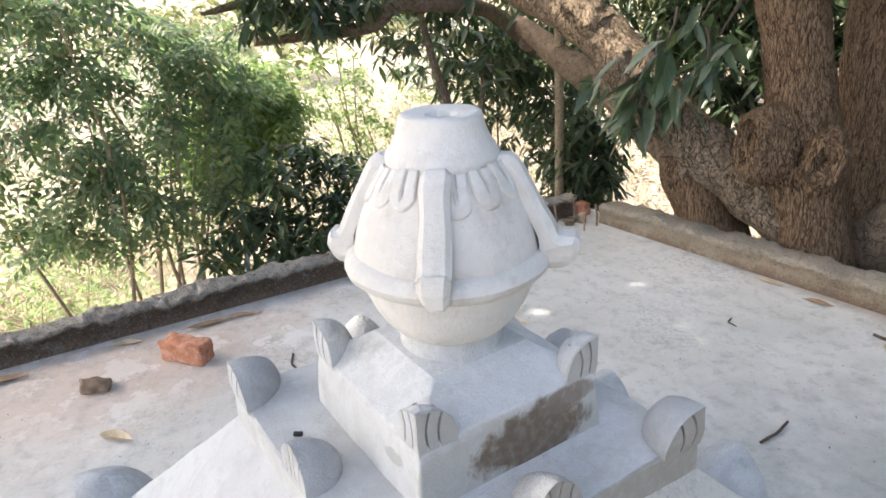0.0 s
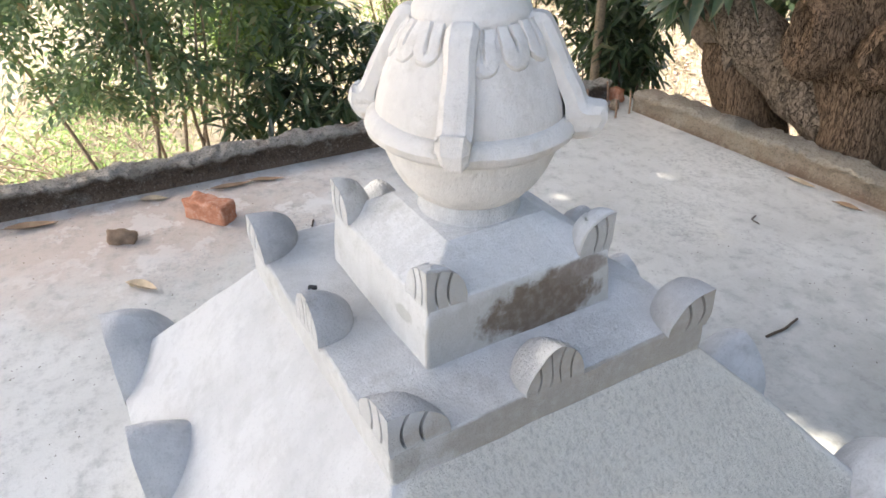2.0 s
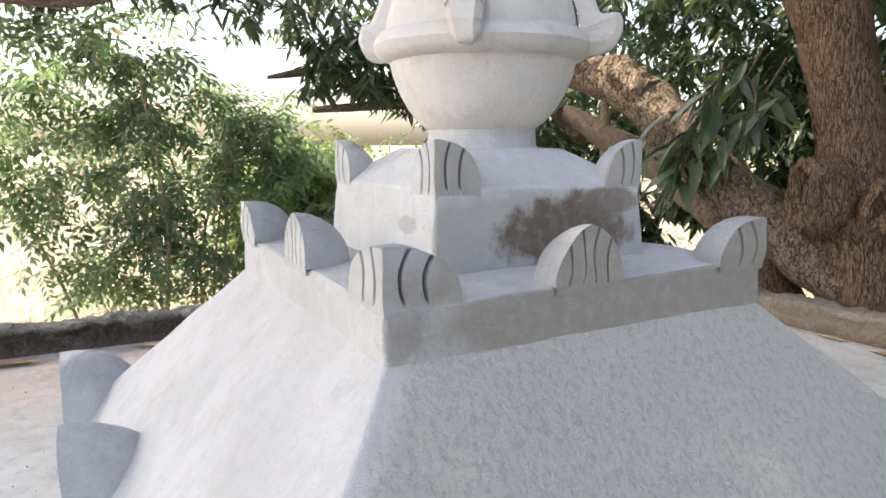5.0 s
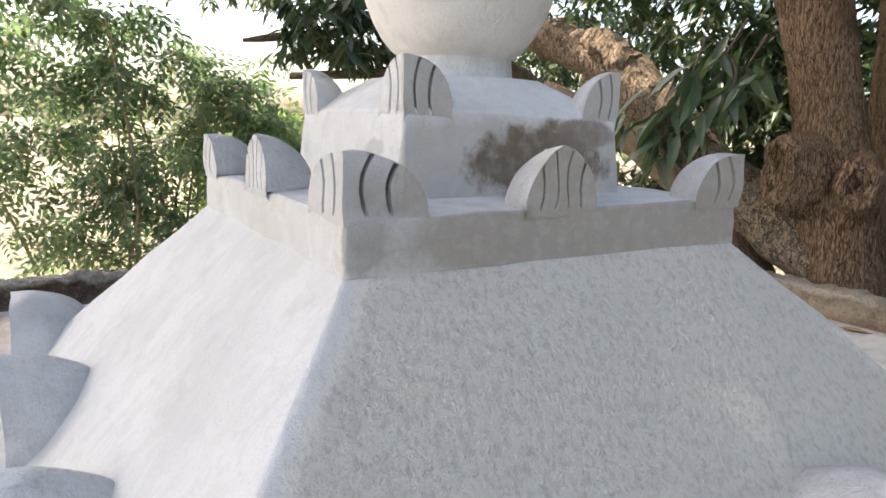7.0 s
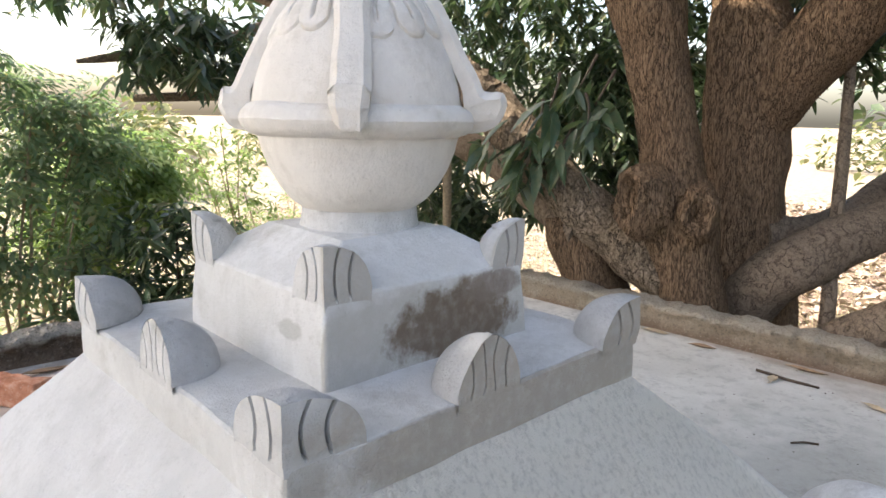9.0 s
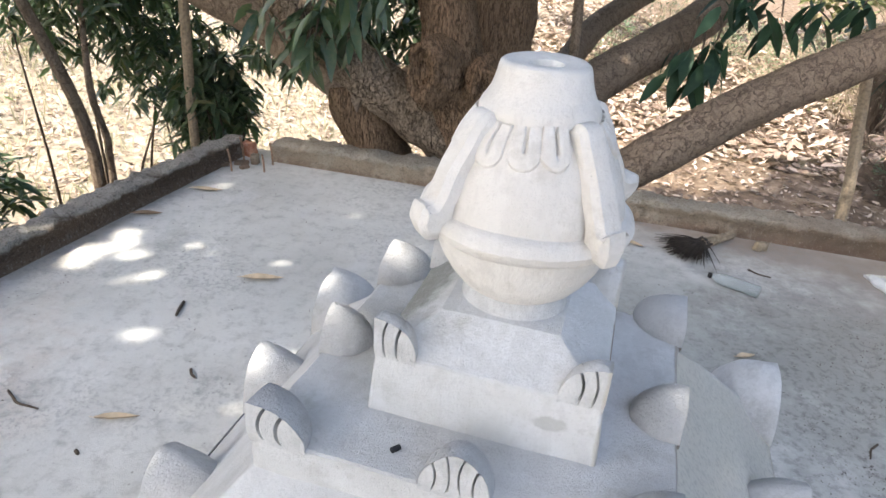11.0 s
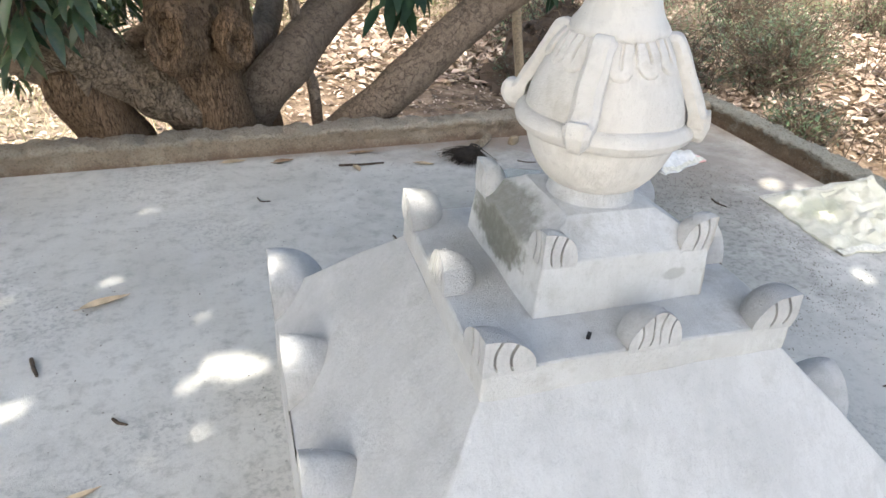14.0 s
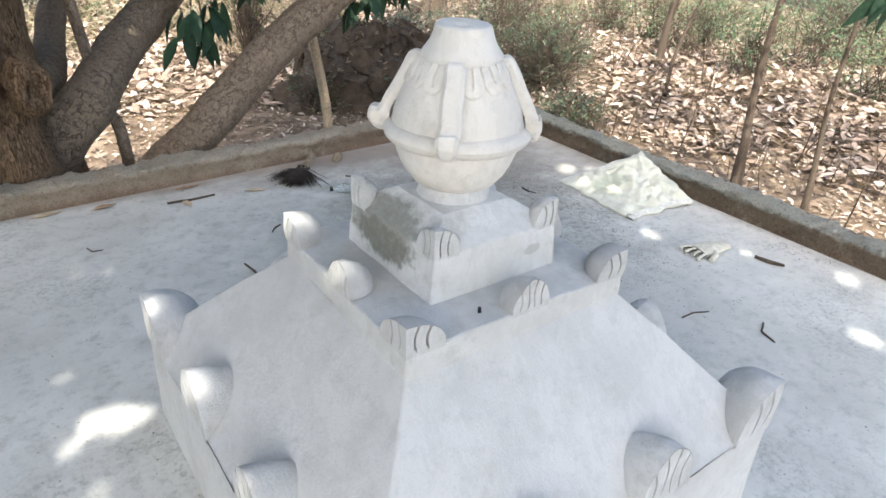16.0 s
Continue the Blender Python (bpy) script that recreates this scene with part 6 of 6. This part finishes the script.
def sack(label, corners, height, mat, seed, n=34):
    """A limp woven sack: two layers with folds between four corners."""
    a, b, c, d = [Vector(p) for p in corners]
    o = (a + b + c + d) / 4
    o.z = 0
    verts = []
    for layer in (0, 1):
        for i in range(n + 1):
            for j in range(n + 1):
                s, t = i / n, j / n
                p = a.lerp(b, s).lerp(d.lerp(c, s), t)
                e = min(s, 1 - s, t, 1 - t)
                q = Vector((p.x * 4, p.y * 4, seed))
                fold = abs(noise.noise(q)) * 1.1 + 0.6 * abs(noise.noise(q * 2.7)) + 0.2 * noise.noise(q * 6)
                h = height * fold * min(1.0, 0.25 + e * 4)
                edge = wob(p, 9.0, 0.03, seed)
                z = p.z + 0.006 + h if layer == 0 else max(0.001, p.z * 0.9 + 0.002)
                verts.append(Vector((edge.x, edge.y, z)) - o)
    g = grid_faces(n + 1, n + 1)
    k = (n + 1) ** 2
    faces = [tuple(reversed(f)) for f in g] + [tuple(i + k for i in f) for f in g]
    rim = [(i, i + 1) for i in range(n)] + [(i * (n + 1) + n, (i + 1) * (n + 1) + n) for i in range(n)] + [(n * (n + 1) + i + 1, n * (n + 1) + i) for i in range(n)] + [((i + 1) * (n + 1), i * (n + 1)) for i in range(n)]
    faces += [(p, q, q + k, p + k) for p, q in rim]
    ob = thing("woven_sack", label, "sack", tuple(o))
    mesh_object("cloth", verts, faces, mat, ob)
    for row in (0, n - 2):                    # the doubled hem at the mouth and the sewn end
        strip = [verts[i * (n + 1) + j] + Vector((0, 0, 0.004)) for i in range(row, row + 3) for j in range(n + 1)]
        mesh_object("hem", strip, [tuple(reversed(f)) for f in grid_faces(3, n + 1)], HEM, ob, "folded sewn hem")
    return ob


PRINTED = sack_cloth("printed_white_sack", (0.72, 0.74, 0.73), (0.56, 0.58, 0.58), (((1.76, 2.45, 0.02), (0.05, 0.16, 0.2), (0.7, 0.42, 0.42), 0.8), ((1.9, 2.22, 0.02), (0.05, 0.06, 0.2), (0.06, 0.07, 0.08), 0.9), ((1.87, 2.4, 0.03), (0.03, 0.05, 0.2), (0.06, 0.08, 0.09), 0.9), ((1.8, 2.72, 0.03), (0.05, 0.02, 0.2), (0.08, 0.1, 0.1), 0.9), ((2.33, 2.3, 0.03), (0.06, 0.08, 0.2), (0.7, 0.35, 0.3), 0.8)))
OLIVE = sack_cloth("faded_greenish_sack", (0.72, 0.71, 0.6), (0.6, 0.6, 0.48), (((2.5, 1.4, 0.05), (0.2, 0.12, 0.3), (0.36, 0.4, 0.26), 0.5), ((2.3, 1.0, 0.0), (0.06, 0.05, 0.3), (0.1, 0.1, 0.08), 0.8)))
sack("crumpled white woven sack with pink print", [(1.65, 2.76, 0), (1.92, 2.13, 0), (2.36, 2.3, 0), (2.08, 2.88, 0)], 0.14, PRINTED, 3.0)
sack("faded greenish woven sack spread against the parapet", [(2.33, 1.71, 0), (2.26, 0.98, 0), (2.86, 0.93, 0.02), (2.97, 1.5, 0.17)], 0.1, OLIVE, 8.0)

# reinforcing rods at the broken corner
RUST = simple("rusty_iron", (0.3, 0.19, 0.125), 0.85, 0.35, 60, 0.001)
for x, y, h, dx in ((-2.405, 2.57, 0.165, -0.012), (-2.45, 2.8, 0.17, -0.012), (-2.2, 2.655, 0.13, -0.006), (-2.215, 2.8, 0.17, -0.01)):
    rod = thing("iron_rod", "short rusty reinforcing rod standing in the floor", "rod", (x, y, 0), 0, "rods at the corner")
    mesh_object("shaft", *tube([(0, 0, -0.01, 0.007), (dx * 0.4, 0, h * 0.5, 0.007), (dx, dx, h, 0.007)], 8, 2), RUST, rod)
for x, y, l, w, h, t in ((-2.42, 2.72, 0.1, 0.06, 0.025, 20), (-2.36, 2.66, 0.07, 0.04, 0.02, 60), (-2.34, 2.77, 0.05, 0.05, 0.075, 10), (-2.5, 2.64, 0.06, 0.05, 0.02, 35)):
    ob = part("rubble", rough_box(l, w, h, 4, 0.006, x * 9, 0.006), PARAPET_N, None, "", True)
    ob.matrix_basis = pose(x, y, -0.003, 0, 0, t)
    tagged(ob, "broken lump of cement at the corner", "rubble", "rubble at the corner")

# crumbs of grit and bark on the floor
n = 1700
gx, gy = rng.uniform(X0 + 0.05, X1 - 0.05, n), rng.uniform(-2.5, Y1 - 0.03, n)
ok = (np.abs(gx) > 0.8) | (np.abs(gy) > 0.8)
gx = np.concatenate([gx, rng.normal(1.7, 0.33, 2600), rng.normal(1.95, 0.3, 1300), rng.normal(2.8, 0.08, 500)])
gy = np.concatenate([gy, rng.normal(1.0, 0.38, 2600), rng.normal(1.95, 0.25, 1300), rng.normal(0.1, 0.4, 500)])
ok = ((np.abs(gx) > 0.8) | (np.abs(gy) > 0.8)) & (gx < X1 - 0.05)
thick = np.array([noise.noise(Vector((a * 1.3, c * 1.3, 7.0))) > -0.05 for a, c in zip(gx, gy)])
ok &= thick
gx, gy = gx[ok], gy[ok]
fr = facing(rng.normal(size=(len(gx), 3)) * np.array([1, 1, 0.3]), rng.normal(size=(len(gx), 3)))
CRUMB = (np.array([(0, 0, 0), (0.012, 0.003, 0.001), (0.004, 0.006, 0.002), (0.005, 0.002, 0.005)]), np.array([(0, 2, 1), (0, 1, 3), (1, 2, 3), (0, 3, 2)]))
tagged(scattered("grit", CRUMB, fr, np.stack([gx, gy, np.full(len(gx), 0.002)], 1), rng.uniform(0.3, 1.0, len(gx)), DARK_TWIG), "dark crumbs of bark and grit on the floor", "grit", kind="stuff")
